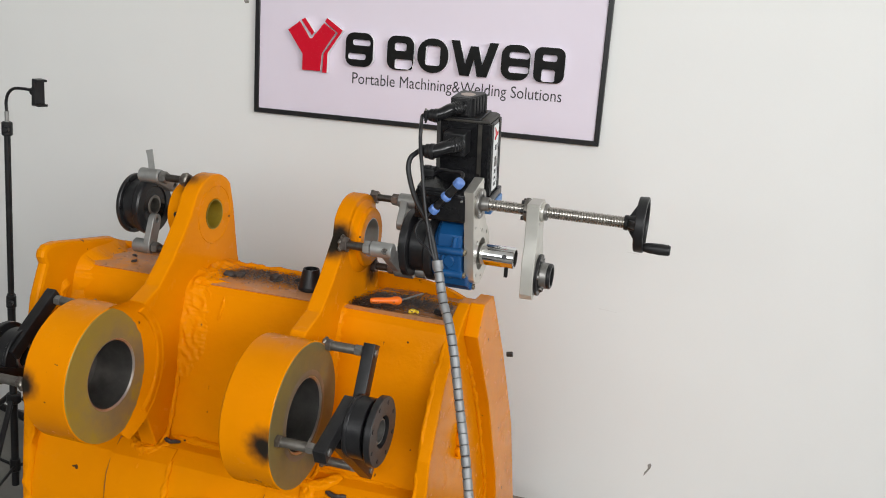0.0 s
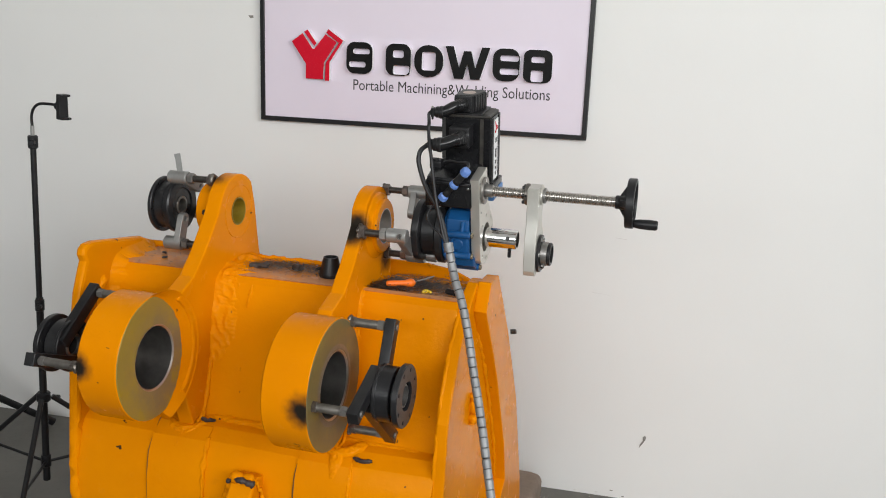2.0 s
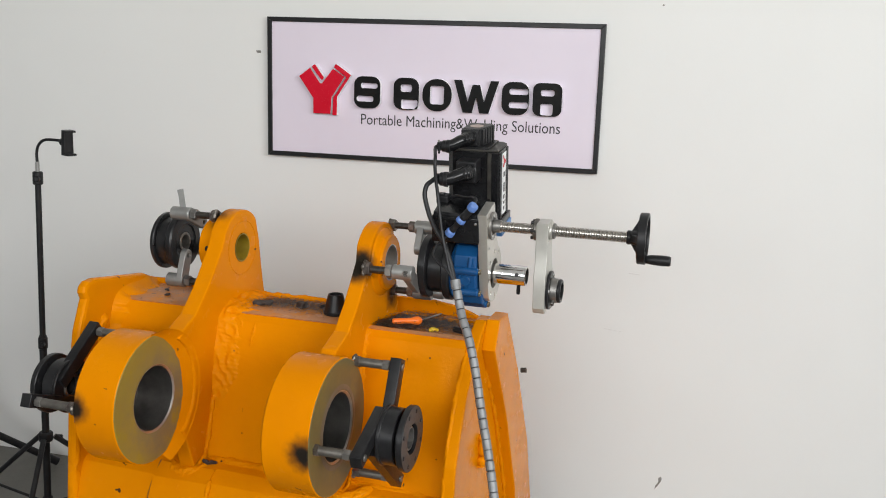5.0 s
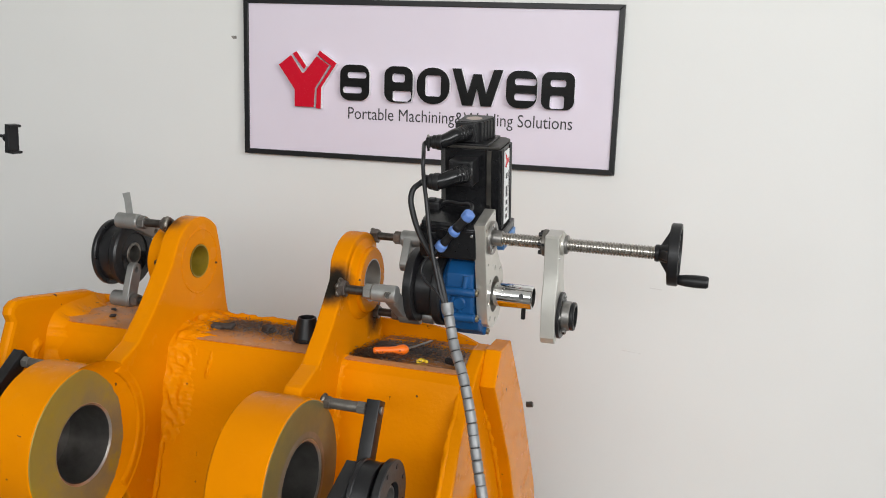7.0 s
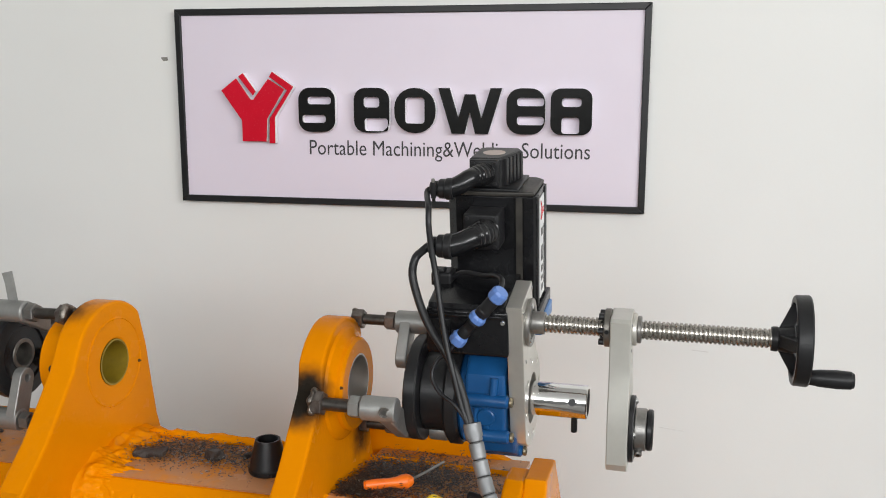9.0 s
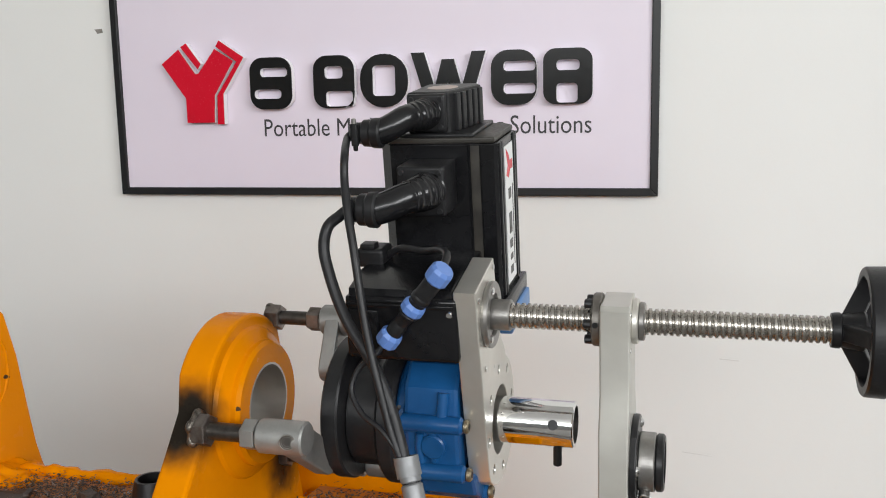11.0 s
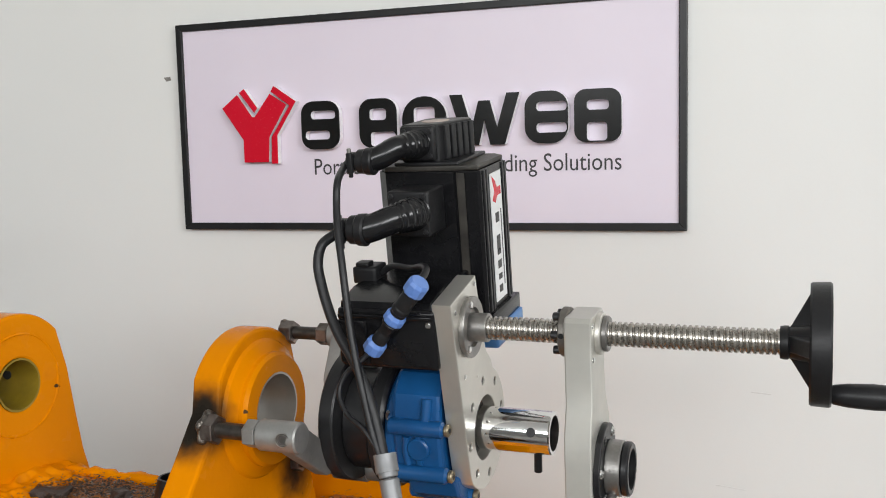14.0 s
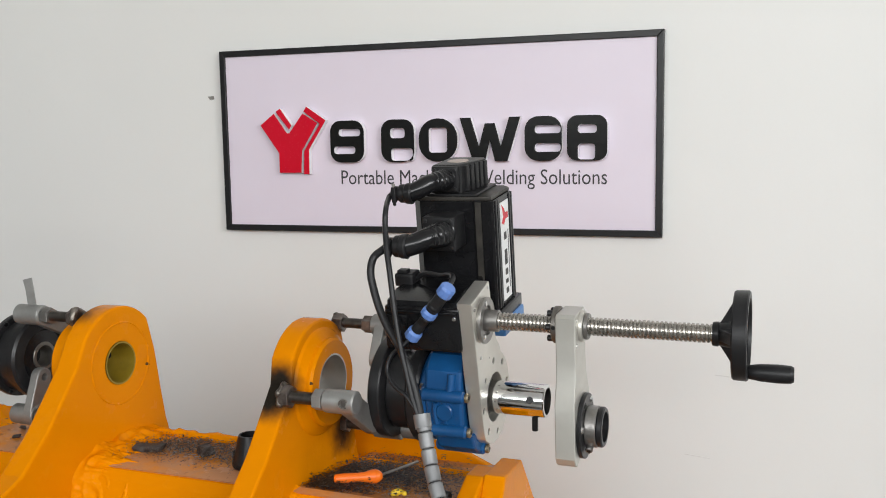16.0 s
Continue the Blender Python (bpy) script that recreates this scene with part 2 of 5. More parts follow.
def part(name, bm, material, parent=None, label="", smooth=True):
    if isinstance(bm, bpy.types.Mesh):
        me = bm
        bm = bmesh.new()
        bm.from_mesh(me)
    else:
        me = bpy.data.meshes.new(name)
    if ADJ[0] is not None:
        bm.transform(ADJ[0])
    top = parent
    while top is not None and top.parent is not None:
        top = top.parent
    if top is not None and top.name in BASE:
        bmesh.ops.translate(bm, verts=bm.verts, vec=-BASE[top.name])
    bm.normal_update()
    if smooth:
        for f in bm.faces:
            f.smooth = True
        for e in bm.edges:
            if len(e.link_faces) == 2 and e.calc_face_angle(0) > 0.34 and not (e.link_faces[0].tag and e.link_faces[1].tag):
                e.smooth = False
    bm.to_mesh(me)
    bm.free()
    me.materials.clear()
    me.materials.append(material)
    ob = new(name, me)
    ob.parent = parent
    return tagged(ob, label)


def lathe(profile, m, seg=48):
    """Revolves (z, r) pairs round the z axis and lays the result at m. A profile that ends at r 0 is closed there."""
    bm = bmesh.new()
    rings = []
    for z, r in profile:
        if r < 1e-6:
            rings.append([bm.verts.new((0, 0, z))])
        else:
            rings.append([bm.verts.new((r * math.cos(k * math.tau / seg), r * math.sin(k * math.tau / seg), z)) for k in range(seg)])
    for a, b in zip(rings, rings[1:]):
        for k in range(seg):
            j = (k + 1) % seg
            if len(a) == 1 and len(b) == 1:
                continue
            if len(a) == 1:
                bm.faces.new((a[0], b[j], b[k]))
            elif len(b) == 1:
                bm.faces.new((a[k], a[j], b[0]))
            else:
                bm.faces.new((a[k], a[j], b[j], b[k]))
    bmesh.ops.recalc_face_normals(bm, faces=bm.faces)
    for f in bm.faces:
        f.tag = False
    bm.transform(m)
    return bm


def disc(z0, z1, r, m, bev=0.0015, hole=0.0, seg=48):
    """A bevelled round plate or rod, bored through if hole is given."""
    if hole:
        p = [(z0, hole), (z0, r - bev), (z0 + bev, r), (z1 - bev, r), (z1, r - bev), (z1, hole), (z0, hole)]
    else:
        p = [(z0, 0), (z0, r - bev), (z0 + bev, r), (z1 - bev, r), (z1, r - bev), (z1, 0)]
    return lathe(p, m, seg)


def rbox(x0, x1, y0, y1, z0, z1, bev=0.002, m=None, seg=2):
    bm = bmesh.new()
    bmesh.ops.create_cube(bm, size=1)
    for v in bm.verts:
        v.co = ((x0 + x1) / 2 + v.co.x * (x1 - x0), (y0 + y1) / 2 + v.co.y * (y1 - y0), (z0 + z1) / 2 + v.co.z * (z1 - z0))
    if bev:
        bmesh.ops.bevel(bm, geom=bm.edges[:], offset=bev, segments=seg, profile=0.7, affect="EDGES")
    if m is not None:
        bm.transform(m)
    return bm


def hexa(z0, z1, r, m):
    return lathe([(z0, 0), (z0, r * 0.93), (z0 + r * 0.08, r), (z1 - r * 0.08, r), (z1, r * 0.93), (z1, 0)], m, 6)


def flat(outline, z0, z1, m, holes=(), bev=0.002):
    """A plate cut to an outline, with holes through it, laid at m."""
    cu = bpy.data.curves.new("outline", "CURVE")
    cu.dimensions, cu.fill_mode = "2D", "BOTH"
    cu.extrude = (z1 - z0) / 2 - bev
    cu.bevel_depth, cu.bevel_resolution, cu.offset = bev, 1, -bev
    for k, pts in enumerate((outline, *holes)):
        turn = sum(a[0] * b[1] - b[0] * a[1] for a, b in zip(pts, [*pts[1:], pts[0]]))
        if (turn > 0) == (k > 0):
            pts = pts[::-1]
        sp = cu.splines.new("POLY")
        sp.points.add(len(pts) - 1)
        for q, (x, y) in zip(sp.points, pts):
            q.co = (x, y, 0, 1)
        sp.use_cyclic_u = True
    ob = bpy.data.objects.new("outline", cu)
    scene.collection.objects.link(ob)
    me = bpy.data.meshes.new_from_object(ob.evaluated_get(bpy.context.evaluated_depsgraph_get()))
    bpy.data.objects.remove(ob)
    bpy.data.curves.remove(cu)
    bm = bmesh.new()
    bm.from_mesh(me)
    bpy.data.meshes.remove(me)
    bmesh.ops.remove_doubles(bm, verts=bm.verts, dist=1e-5)
    bm.transform(m @ Matrix.Translation((0, 0, (z0 + z1) / 2)))
    return bm


def arc(cx, cy, r, a0, a1, n=16):
    return [(cx + r * math.cos(radians(a0 + (a1 - a0) * k / n)), cy + r * math.sin(radians(a0 + (a1 - a0) * k / n))) for k in range(n + 1)]


def circle(cx, cy, r, n=40):
    return arc(cx, cy, r, 0, 360, n)[:-1]


def round_rect(x0, x1, y0, y1, r, n=6):
    r = min(r, (x1 - x0) / 2 - 1e-4, (y1 - y0) / 2 - 1e-4)
    return (arc(x1 - r, y1 - r, r, 0, 90, n) + arc(x0 + r, y1 - r, r, 90, 180, n) + arc(x0 + r, y0 + r, r, 180, 270, n) + arc(x1 - r, y0 + r, r, 270, 360, n))


def smooth_path(points, per=8):
    """Catmull-Rom through the points."""
    p = [Vector(q) for q in points]
    p = [2 * p[0] - p[1], *p, 2 * p[-1] - p[-2]]
    out = []
    for a, b, c, d in zip(p, p[1:], p[2:], p[3:]):
        for k in range(per):
            t = k / per
            out.append(0.5 * (2 * b + (c - a) * t + (2 * a - 5 * b + 4 * c - d) * t * t + (3 * b - a - 3 * c + d) * t ** 3))
    return out + [p[-2]]


def tube(points, r, seg=12, per=8, radius=None):
    """A round tube along a smooth path; radius(k, n) may vary it."""
    path = smooth_path(points, per) if per > 1 else [Vector(q) for q in points]
    bm = bmesh.new()
    side = None
    rings = []
    for k, p in enumerate(path):
        d = (path[min(k + 1, len(path) - 1)] - path[max(k - 1, 0)]).normalized()
        if side is None:
            side = d.orthogonal().normalized()
        side = (side - d * side.dot(d)).normalized()
        up = d.cross(side)
        rr = radius(k, len(path)) if radius else r
        rings.append([bm.verts.new(p + rr * (math.cos(i * math.tau / seg) * side + math.sin(i * math.tau / seg) * up)) for i in range(seg)])
    for a, b in zip(rings, rings[1:]):
        for i in range(seg):
            bm.faces.new((a[i], a[(i + 1) % seg], b[(i + 1) % seg], b[i])).tag = True
    bm.faces.new(rings[0][::-1])
    bm.faces.new(rings[-1])
    return bm


def bead(points, r, seed, wobble=0.35):
    """A lumpy weld bead or run of thick paint along a path."""
    pts = smooth_path(points, 22)
    off = Vector((seed * 3.7, seed * 1.3, 0.0))

    def lump(q, f):
        return noise.noise(q * f + off)

    def thick(k, n):
        q = pts[k]
        ends = min(1.0, 0.45 + 0.16 * min(k, n - 1 - k))
        return r * ends * max(0.35, 1.0 + wobble * (1.5 * lump(q, 38.0) + 1.1 * lump(q, 95.0)))

    path = [q + noise.noise_vector(q * 55.0 + off) * r * wobble * 1.1 for q in pts]
    return tube(path, r, 10, 1, radius=thick)


def sweep(profile, u0, u1, nu, rough=0.0, closed=True, seed=0.0, cap=True):
    """Extrudes a (v, w) profile along u in many strips, with slight dents."""
    bm = bmesh.new()
    cols = []
    for k in range(nu + 1):
        u = u0 + (u1 - u0) * k / nu
        row = []
        for v, w in profile:
            d = noise.noise(Vector((u * 3.1 + seed, v * 4.0, w * 4.0))) * rough
            row.append(bm.verts.new((u, v + d, w + d * 0.4)))
        cols.append(row)
    m = len(profile)
    for a, b in zip(cols, cols[1:]):
        for i in range(m if closed else m - 1):
            j = (i + 1) % m
            bm.faces.new((a[i], a[j], b[j], b[i]))
    if cap:
        bm.faces.new(cols[0][::-1])
        bm.faces.new(cols[-1])
    bmesh.ops.recalc_face_normals(bm, faces=bm.faces)
    for f in bm.faces:
        f.tag = False
    return bm


def smear(points, nrm, width, height, seed):
    """A low, lumpy weld laid on a surface whose normal is nrm."""
    bm = bmesh.new()
    path = smooth_path(points, 16)
    nrm = Vector(nrm).normalized()
    rows = []
    for k, p in enumerate(path):
        d = (path[min(k + 1, len(path) - 1)] - path[max(k - 1, 0)]).normalized()
        side = d.cross(nrm).normalized()
        ends = min(1.0, (min(k, len(path) - 1 - k) + 1) / 7)
        wd = width * (0.45 + 0.55 * ends) * (1.0 + 0.7 * noise.noise(p * 42 + Vector((seed, 0, 0))))
        row = []
        for i in range(-9, 10):
            t = i / 9
            q = p + side * wd * t
            ridge = 0.45 - abs(noise.noise(q * 75 + Vector((seed, 0, 0))))
            h = height * ends * (1 - t * t) * (0.65 + ridge + 0.5 * noise.noise(q * 170)) - 0.004 * (t ** 6 + (1 - ends) ** 2)
            row.append(bm.verts.new(q + nrm * h))
        rows.append(row)
    for a, b in zip(rows, rows[1:]):
        for x in range(18):
            bm.faces.new((a[x], a[x + 1], b[x + 1], b[x]))
    bmesh.ops.recalc_face_normals(bm, faces=bm.faces)
    for f in bm.faces:
        f.tag = True
    return bm


def dense(profile, step=0.03):
    """The closed profile with points no further than step apart."""
    out = []
    for a, b in zip(profile, profile[1:] + profile[:1]):
        n = max(1, int(math.dist(a, b) / step))
        out += [(a[0] + (b[0] - a[0]) * k / n, a[1] + (b[1] - a[1]) * k / n) for k in range(n)]
    return out


def along_u(u, v, w):
    return Matrix.Translation((u, v, w)) @ pose(0, 0, 0, 0, 90, 0)


def structure(name, bm, material, label):
    return tagged(part(name, bm, material, None, label), category=name.split("_")[0], kind="structure")


# ---- the hall ----
structure("floor", rbox(-5.2, 4.6, -8.2, 0.22, -0.2, 0.0, 0), CONCRETE, "worn grey concrete floor with grit near the wall")
structure("wall_north", rbox(-5.2, 4.6, 0.02, 0.22, 0.0, 4.0, 0), WALL, "white painted plaster wall with small scuffs")
# West, east and south walls and ceiling are unseen, added to steer light.
structure("wall_west", rbox(-5.2, -5.0, -8.2, 0.02, 0.0, 4.0, 0), GREY_WALL, "unseen grey side wall, added to dim the bounce light")
structure("wall_east", flat([(-8.2, 0), (0.02, 0), (0.02, 4), (-8.2, 4)], 4.4, 4.6, TO_U, holes=[[(-7.3, 2.0), (-7.3, 3.75), (-2.5, 3.75), (-2.5, 2.0)]], bev=0.0), GREY_WALL, "unseen grey side wall, added with an opening for the lamp")
structure("wall_south", flat([(-5.0, 0), (4.4, 0), (4.4, 4), (-5.0, 4)], 8.0, 8.2, Matrix(((1, 0, 0, 0), (0, 0, -1, 0), (0, 1, 0, 0), (0, 0, 0, 1))), holes=[[(-2.2, 2.25), (-2.2, 3.85), (3.4, 3.85), (3.4, 2.25)]], bev=0.0), GREY_WALL, "unseen grey wall, added with an opening for the lamp")
structure("ceiling", rbox(-5.2, 4.6, -8.2, 0.22, 4.0, 4.2, 0), CEIL, "unseen white ceiling, added to bounce light down")

# ---- the sign board on the wall ----
XZ = Matrix(((1, 0, 0, 0), (0, 0, -1, 0), (0, 1, 0, 0), (0, 0, 0, 1)))  # flat shape's x, y, depth become x, z, towards the room
BX, BZ0, BZ1, FW = 0.61, 1.353, 1.855, 0.0165
board = thing("sign_board", (0, 0.02, BZ0), "lilac-white company sign board in a black frame on the wall", "sign")
part("panel", rbox(-BX + 0.012, BX - 0.012, 0.001, 0.0195, BZ0 + 0.012, BZ1 - 0.012, 0.0), PANEL, board)


def mitred(pts):
    return flat(pts, -0.0185, 0.006, XZ, bev=0.0018)


for pts in ([(-BX, BZ0), (BX, BZ0), (BX - FW, BZ0 + FW), (-BX + FW, BZ0 + FW)], [(-BX, BZ1), (-BX + FW, BZ1 - FW), (BX - FW, BZ1 - FW), (BX, BZ1)],
            [(-BX, BZ0), (-BX + FW, BZ0 + FW), (-BX + FW, BZ1 - FW), (-BX, BZ1)], [(BX, BZ0), (BX, BZ1), (BX - FW, BZ1 - FW), (BX - FW, BZ0 + FW)]):
    part("frame_bar", mitred(pts), FRAME, board, "black mitred frame bar")


def raised(outline, holes, face):
    """A block of white acrylic on the panel with a thin coloured face."""
    body = part("raised_shape", flat(outline, 0.0, 0.017, XZ, holes, 0.001), ACRYLIC, board, "raised acrylic shape")
    part("face", flat(outline, 0.0175, 0.0205, XZ, holes, 0.0008), face, body, "coloured face of a raised shape")


def bar_block(x0, x1, z0, z1, slots, r=0.03):
    raised(round_rect(x0, x1, z0, z1, r), [round_rect(*s, 0.008) for s in slots], GLOSS_BLACK)


ZB, ZT = 1.543, 1.655
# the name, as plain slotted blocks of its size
bar_block(-0.268, -0.170, ZB, ZT, [(-0.243, -0.180, 1.613, 1.632), (-0.258, -0.195, 1.566, 1.586)])
bar_block(-0.120, -0.027, ZB, ZT, [(-0.094, -0.053, 1.606, 1.632), (-0.093, -0.030, 1.546, 1.580)])
bar_block(-0.014, 0.092, ZB, ZT, [(0.014, 0.064, 1.567, 1.631)], 0.05)
raised([(0.099, ZT), (0.128, ZT), (0.150, 1.582), (0.166, 1.64), (0.192, 1.64), (0.208, 1.582), (0.230, ZT), (0.259, ZT), (0.225, ZB), (0.192, ZB), (0.179, 1.597), (0.166, ZB), (0.133, ZB)], [], GLOSS_BLACK)
bar_block(0.270, 0.365, ZB, ZT, [(0.296, 0.362, 1.612, 1.632), (0.296, 0.362, 1.566, 1.587)], 0.035)
bar_block(0.378, 0.478, ZB, ZT, [(0.405, 0.452, 1.611, 1.632), (0.405, 0.448, 1.546, 1.585)], 0.025)
# the red forked mark
raised([(-0.479, 1.647), (-0.437, 1.678), (-0.399, 1.624), (-0.391, 1.624), (-0.349, 1.677), (-0.306, 1.650), (-0.354, 1.576), (-0.358, 1.516), (-0.424, 1.516), (-0.424, 1.570)], [], RED)
raised([(-0.431, 1.683), (-0.418, 1.691), (-0.384, 1.645), (-0.392, 1.634)], [], RED)
raised([(-0.346, 1.682), (-0.338, 1.695), (-0.281, 1.657), (-0.333, 1.579), (-0.334, 1.512), (-0.350, 1.512), (-0.3475, 1.575), (-0.298, 1.648)], [], RED)


def lettering(text, x0, x1, z, height, material, parent, label):
    cu = bpy.data.curves.new("text", "FONT")
    cu.body, cu.size, cu.extrude, cu.resolution_u = text, 1.0, 0.0, 3
    ob = bpy.data.objects.new("text", cu)
    scene.collection.objects.link(ob)
    me = bpy.data.meshes.new_from_object(ob.evaluated_get(bpy.context.evaluated_depsgraph_get()))
    bpy.data.objects.remove(ob)
    bm = bmesh.new()
    bm.from_mesh(me)
    xs = [v.co.x for v in bm.verts]
    lo, hi = min(xs), max(xs)
    for v in bm.verts:
        v.co = (x0 + (v.co.x - lo) / (hi - lo) * (x1 - x0), 0.0, z + v.co.y * height / 0.7)
    return part("lettering", bm, material, parent, label, smooth=False)


lettering("Portable Machining&Welding Solutions", -0.247, 0.475, 1.4835, 0.0385, INK, board, "dark printed line of small lettering")

# ---- the bucket and all that hangs on it stand turned a little to the wall ----
F = pose(0, 0, 0, 0, 0, -3.1)
PIN_V, PIN_W = -0.978, 1.213      # upper bore
LOW_V, LOW_W = -1.372, 0.920      # lower bore
bucket = thing("excavator_bucket", (0, -0.9, 0), "orange-yellow painted excavator bucket with two ears and thick pin bosses", "excavator bucket", turn=F)
BB = Vector((0, -0.9, 0))


def spot(u, v, w, r0, r1):
    return (tuple(Vector((u, v, w)) - BB), r0, r1)


EAR_L = paint("left_ear_paint", [spot(-0.235, -1.01, 1.295, 0.012, 0.05)])
EAR_R = paint("right_ear_paint", [spot(0.192, -1.088, 1.224, 0.034, 0.060), spot(0.20, -0.905, 1.303, 0.016, 0.038), spot(0.208, -0.905, 1.112, 0.026, 0.065)])
CYL_P = paint("boss_paint", [spot(-0.312, -1.525, 0.935, 0.022, 0.05), spot(0.255, -1.522, 0.915, 0.026, 0.055)])

deck_prof = dense([(-0.90, 1.02), (-0.98, 1.038), (-1.05, 1.056), (-1.066, 1.063), (-1.082, 1.060), (-1.094, 1.045), (-1.118, 0.96), (-1.15, 0.84), (-1.178, 0.735), (-1.19, 0.69), (-1.05, 0.66), (-0.80, 0.80), (-0.82, 0.98), (-0.87, 1.05)])
part("torque_box", sweep(deck_prof, -0.518, 0.474, 60, 0.006), YELLOW, bucket, "painted box section across the bucket")
shell_prof = dense([(-1.10, 0.70), (-1.185, 0.697), (-1.225, 0.688), (-1.262, 0.664), (-1.285, 0.62), (-1.298, 0.55), (-1.303, 0.42), (-1.29, 0.25), (-1.25, 0.10), (-1.21, 0.0), (-0.55, 0.0), (-0.42, 0.25), (-0.47, 0.5), (-0.62, 0.72), (-0.85, 0.80)], 0.04)
part("shell", sweep(shell_prof, -0.518, 0.474, 50, 0.012, seed=7.0), YELLOW, bucket, "rolled bucket shell")
# grimy flat top of the box, in the three bays between plates
for u0, u1, v1 in ((-0.515, -0.235, -0.90), (-0.180, 0.175, -0.915), (0.215, 0.474, -0.795)):
    wb = 1.069 if v1 < -0.85 else 1.036
    bm = sweep(dense([(v1, wb), (-0.95, 1.069 if v1 < -0.85 else 1.047), (-1.03, 1.0695 if v1 < -0.85 else 1.0585), (-1.066, 1.0675), (-1.079, 1.064), (-1.074, 1.054), (v1, wb - 0.009)], 0.02), u0, u1, 24, 0.003, seed=3)
    part("top_skin", bm, YELLOW_DUSTY, bucket, "grimy flat top strip")
lip = flat([(0.172, 0.99), (0.478, 0.98), (0.478, 1.018), (0.447, 1.034), (0.40, 1.054), (0.36, 1.066), (0.30, 1.075), (0.172, 1.076)], 0.788, 0.802, XZ, bev=0.003)
part("back_lip", lip, YELLOW, bucket)
back_mid = tube([(-0.515, -0.905, 1.072), (-0.3, -0.91, 1.078), (-0.19, -0.92, 1.07)], 0.011, 8)
part("back_bead", back_mid, YELLOW, bucket)
part("back_bead", bead([(-0.185, -0.92, 1.072), (0.0, -0.925, 1.074), (0.165, -0.925, 1.07)], 0.009, 4), YELLOW, bucket)


def ear(u0, u1, material, boss_u, boss_r, bore_r, mark_u, top_r, back):
    """A hanger plate from the upper pin boss down to the lower one."""
    out = [(-1.205, 0.70), (-1.236, 0.69), *arc(LOW_V, LOW_W, 0.149, -52, 56, 16)]
    out += [(-1.27, 1.062), (-1.215 + back, 1.085), (-1.158 + back, 1.138), (-1.115 + back, 1.19), (-1.085 + back, 1.228)]
    out += arc(PIN_V, PIN_W, top_r, 148, 42, 18)
    out += [(-0.885, 1.22), (-0.872, 1.14), (-0.862, 1.085), (-0.85, 1.045), (-0.95, 0.95)]
    p = part("ear_plate", flat(out, u0, u1, TO_U, [circle(PIN_V, PIN_W, bore_r)], 0.004), material, bucket, "upright ear plate")
    # boss ring round the bore
    foot = [(max(boss_u) - 0.004, boss_r), (max(boss_u), boss_r - 0.004)]
    head = [(min(boss_u), boss_r - 0.004), (min(boss_u) + 0.004, boss_r)]
    if u0 > 0:
        head = [(min(boss_u), boss_r + 0.016), (min(boss_u) + 0.004, boss_r + 0.013), (min(boss_u) + 0.009, boss_r + 0.004), (min(boss_u) + 0.012, boss_r)]
    part("boss_ring", lathe([(min(boss_u), bore_r), *head, *foot, (max(boss_u), bore_r)], along_u(0, PIN_V, PIN_W), 56), material, p, "painted boss ring")
    part("bore_sleeve", lathe([(min(*boss_u, u0), bore_r + 0.0005), (min(*boss_u, u0), bore_r - 0.0025), (max(*boss_u, u1), bore_r - 0.0025), (max(*boss_u, u1), bore_r + 0.0005)], along_u(0, PIN_V, PIN_W), 56), BORE if u0 > 0 else OLIVE, p, "bore wall")
    ring = [(mark_u, PIN_V + 0.073 * math.cos(a / 24 * math.tau), PIN_W + 0.073 * math.sin(a / 24 * math.tau)) for a in range(25)]
    part("boss_bead", bead(ring, 0.0019, 9), material, p, "weld bead round the boss")
    return p


ear_l = ear(-0.235, -0.191, EAR_L, (-0.281, -0.235), 0.076, 0.038, -0.191, 0.102, 0.0)
ear_r = ear(0.175, 0.214, EAR_R, (0.214, 0.236), 0.072, 0.0465, 0.215, 0.102, 0.014)

# welds where the ears meet box and shell: a smeared fillet sheet and a thin bead on its edge
WELD_LINE = [((-0.90, 1.072), (0, 1)), ((-0.97, 1.070), (0, 1)), ((-1.03, 1.069), (-0.1, 1)), ((-1.065, 1.066), (-0.5, 0.86)), ((-1.085, 1.052), (-0.9, 0.4)), ((-1.10, 1.01), (-1, 0.2)), ((-1.115, 0.96), (-1, 0.25)), ((-1.13, 0.905), (-1, 0.25)), ((-1.148, 0.84), (-1, 0.25)), ((-1.166, 0.77), (-1, 0.25)), ((-1.183, 0.71), (-1, 0.25))]


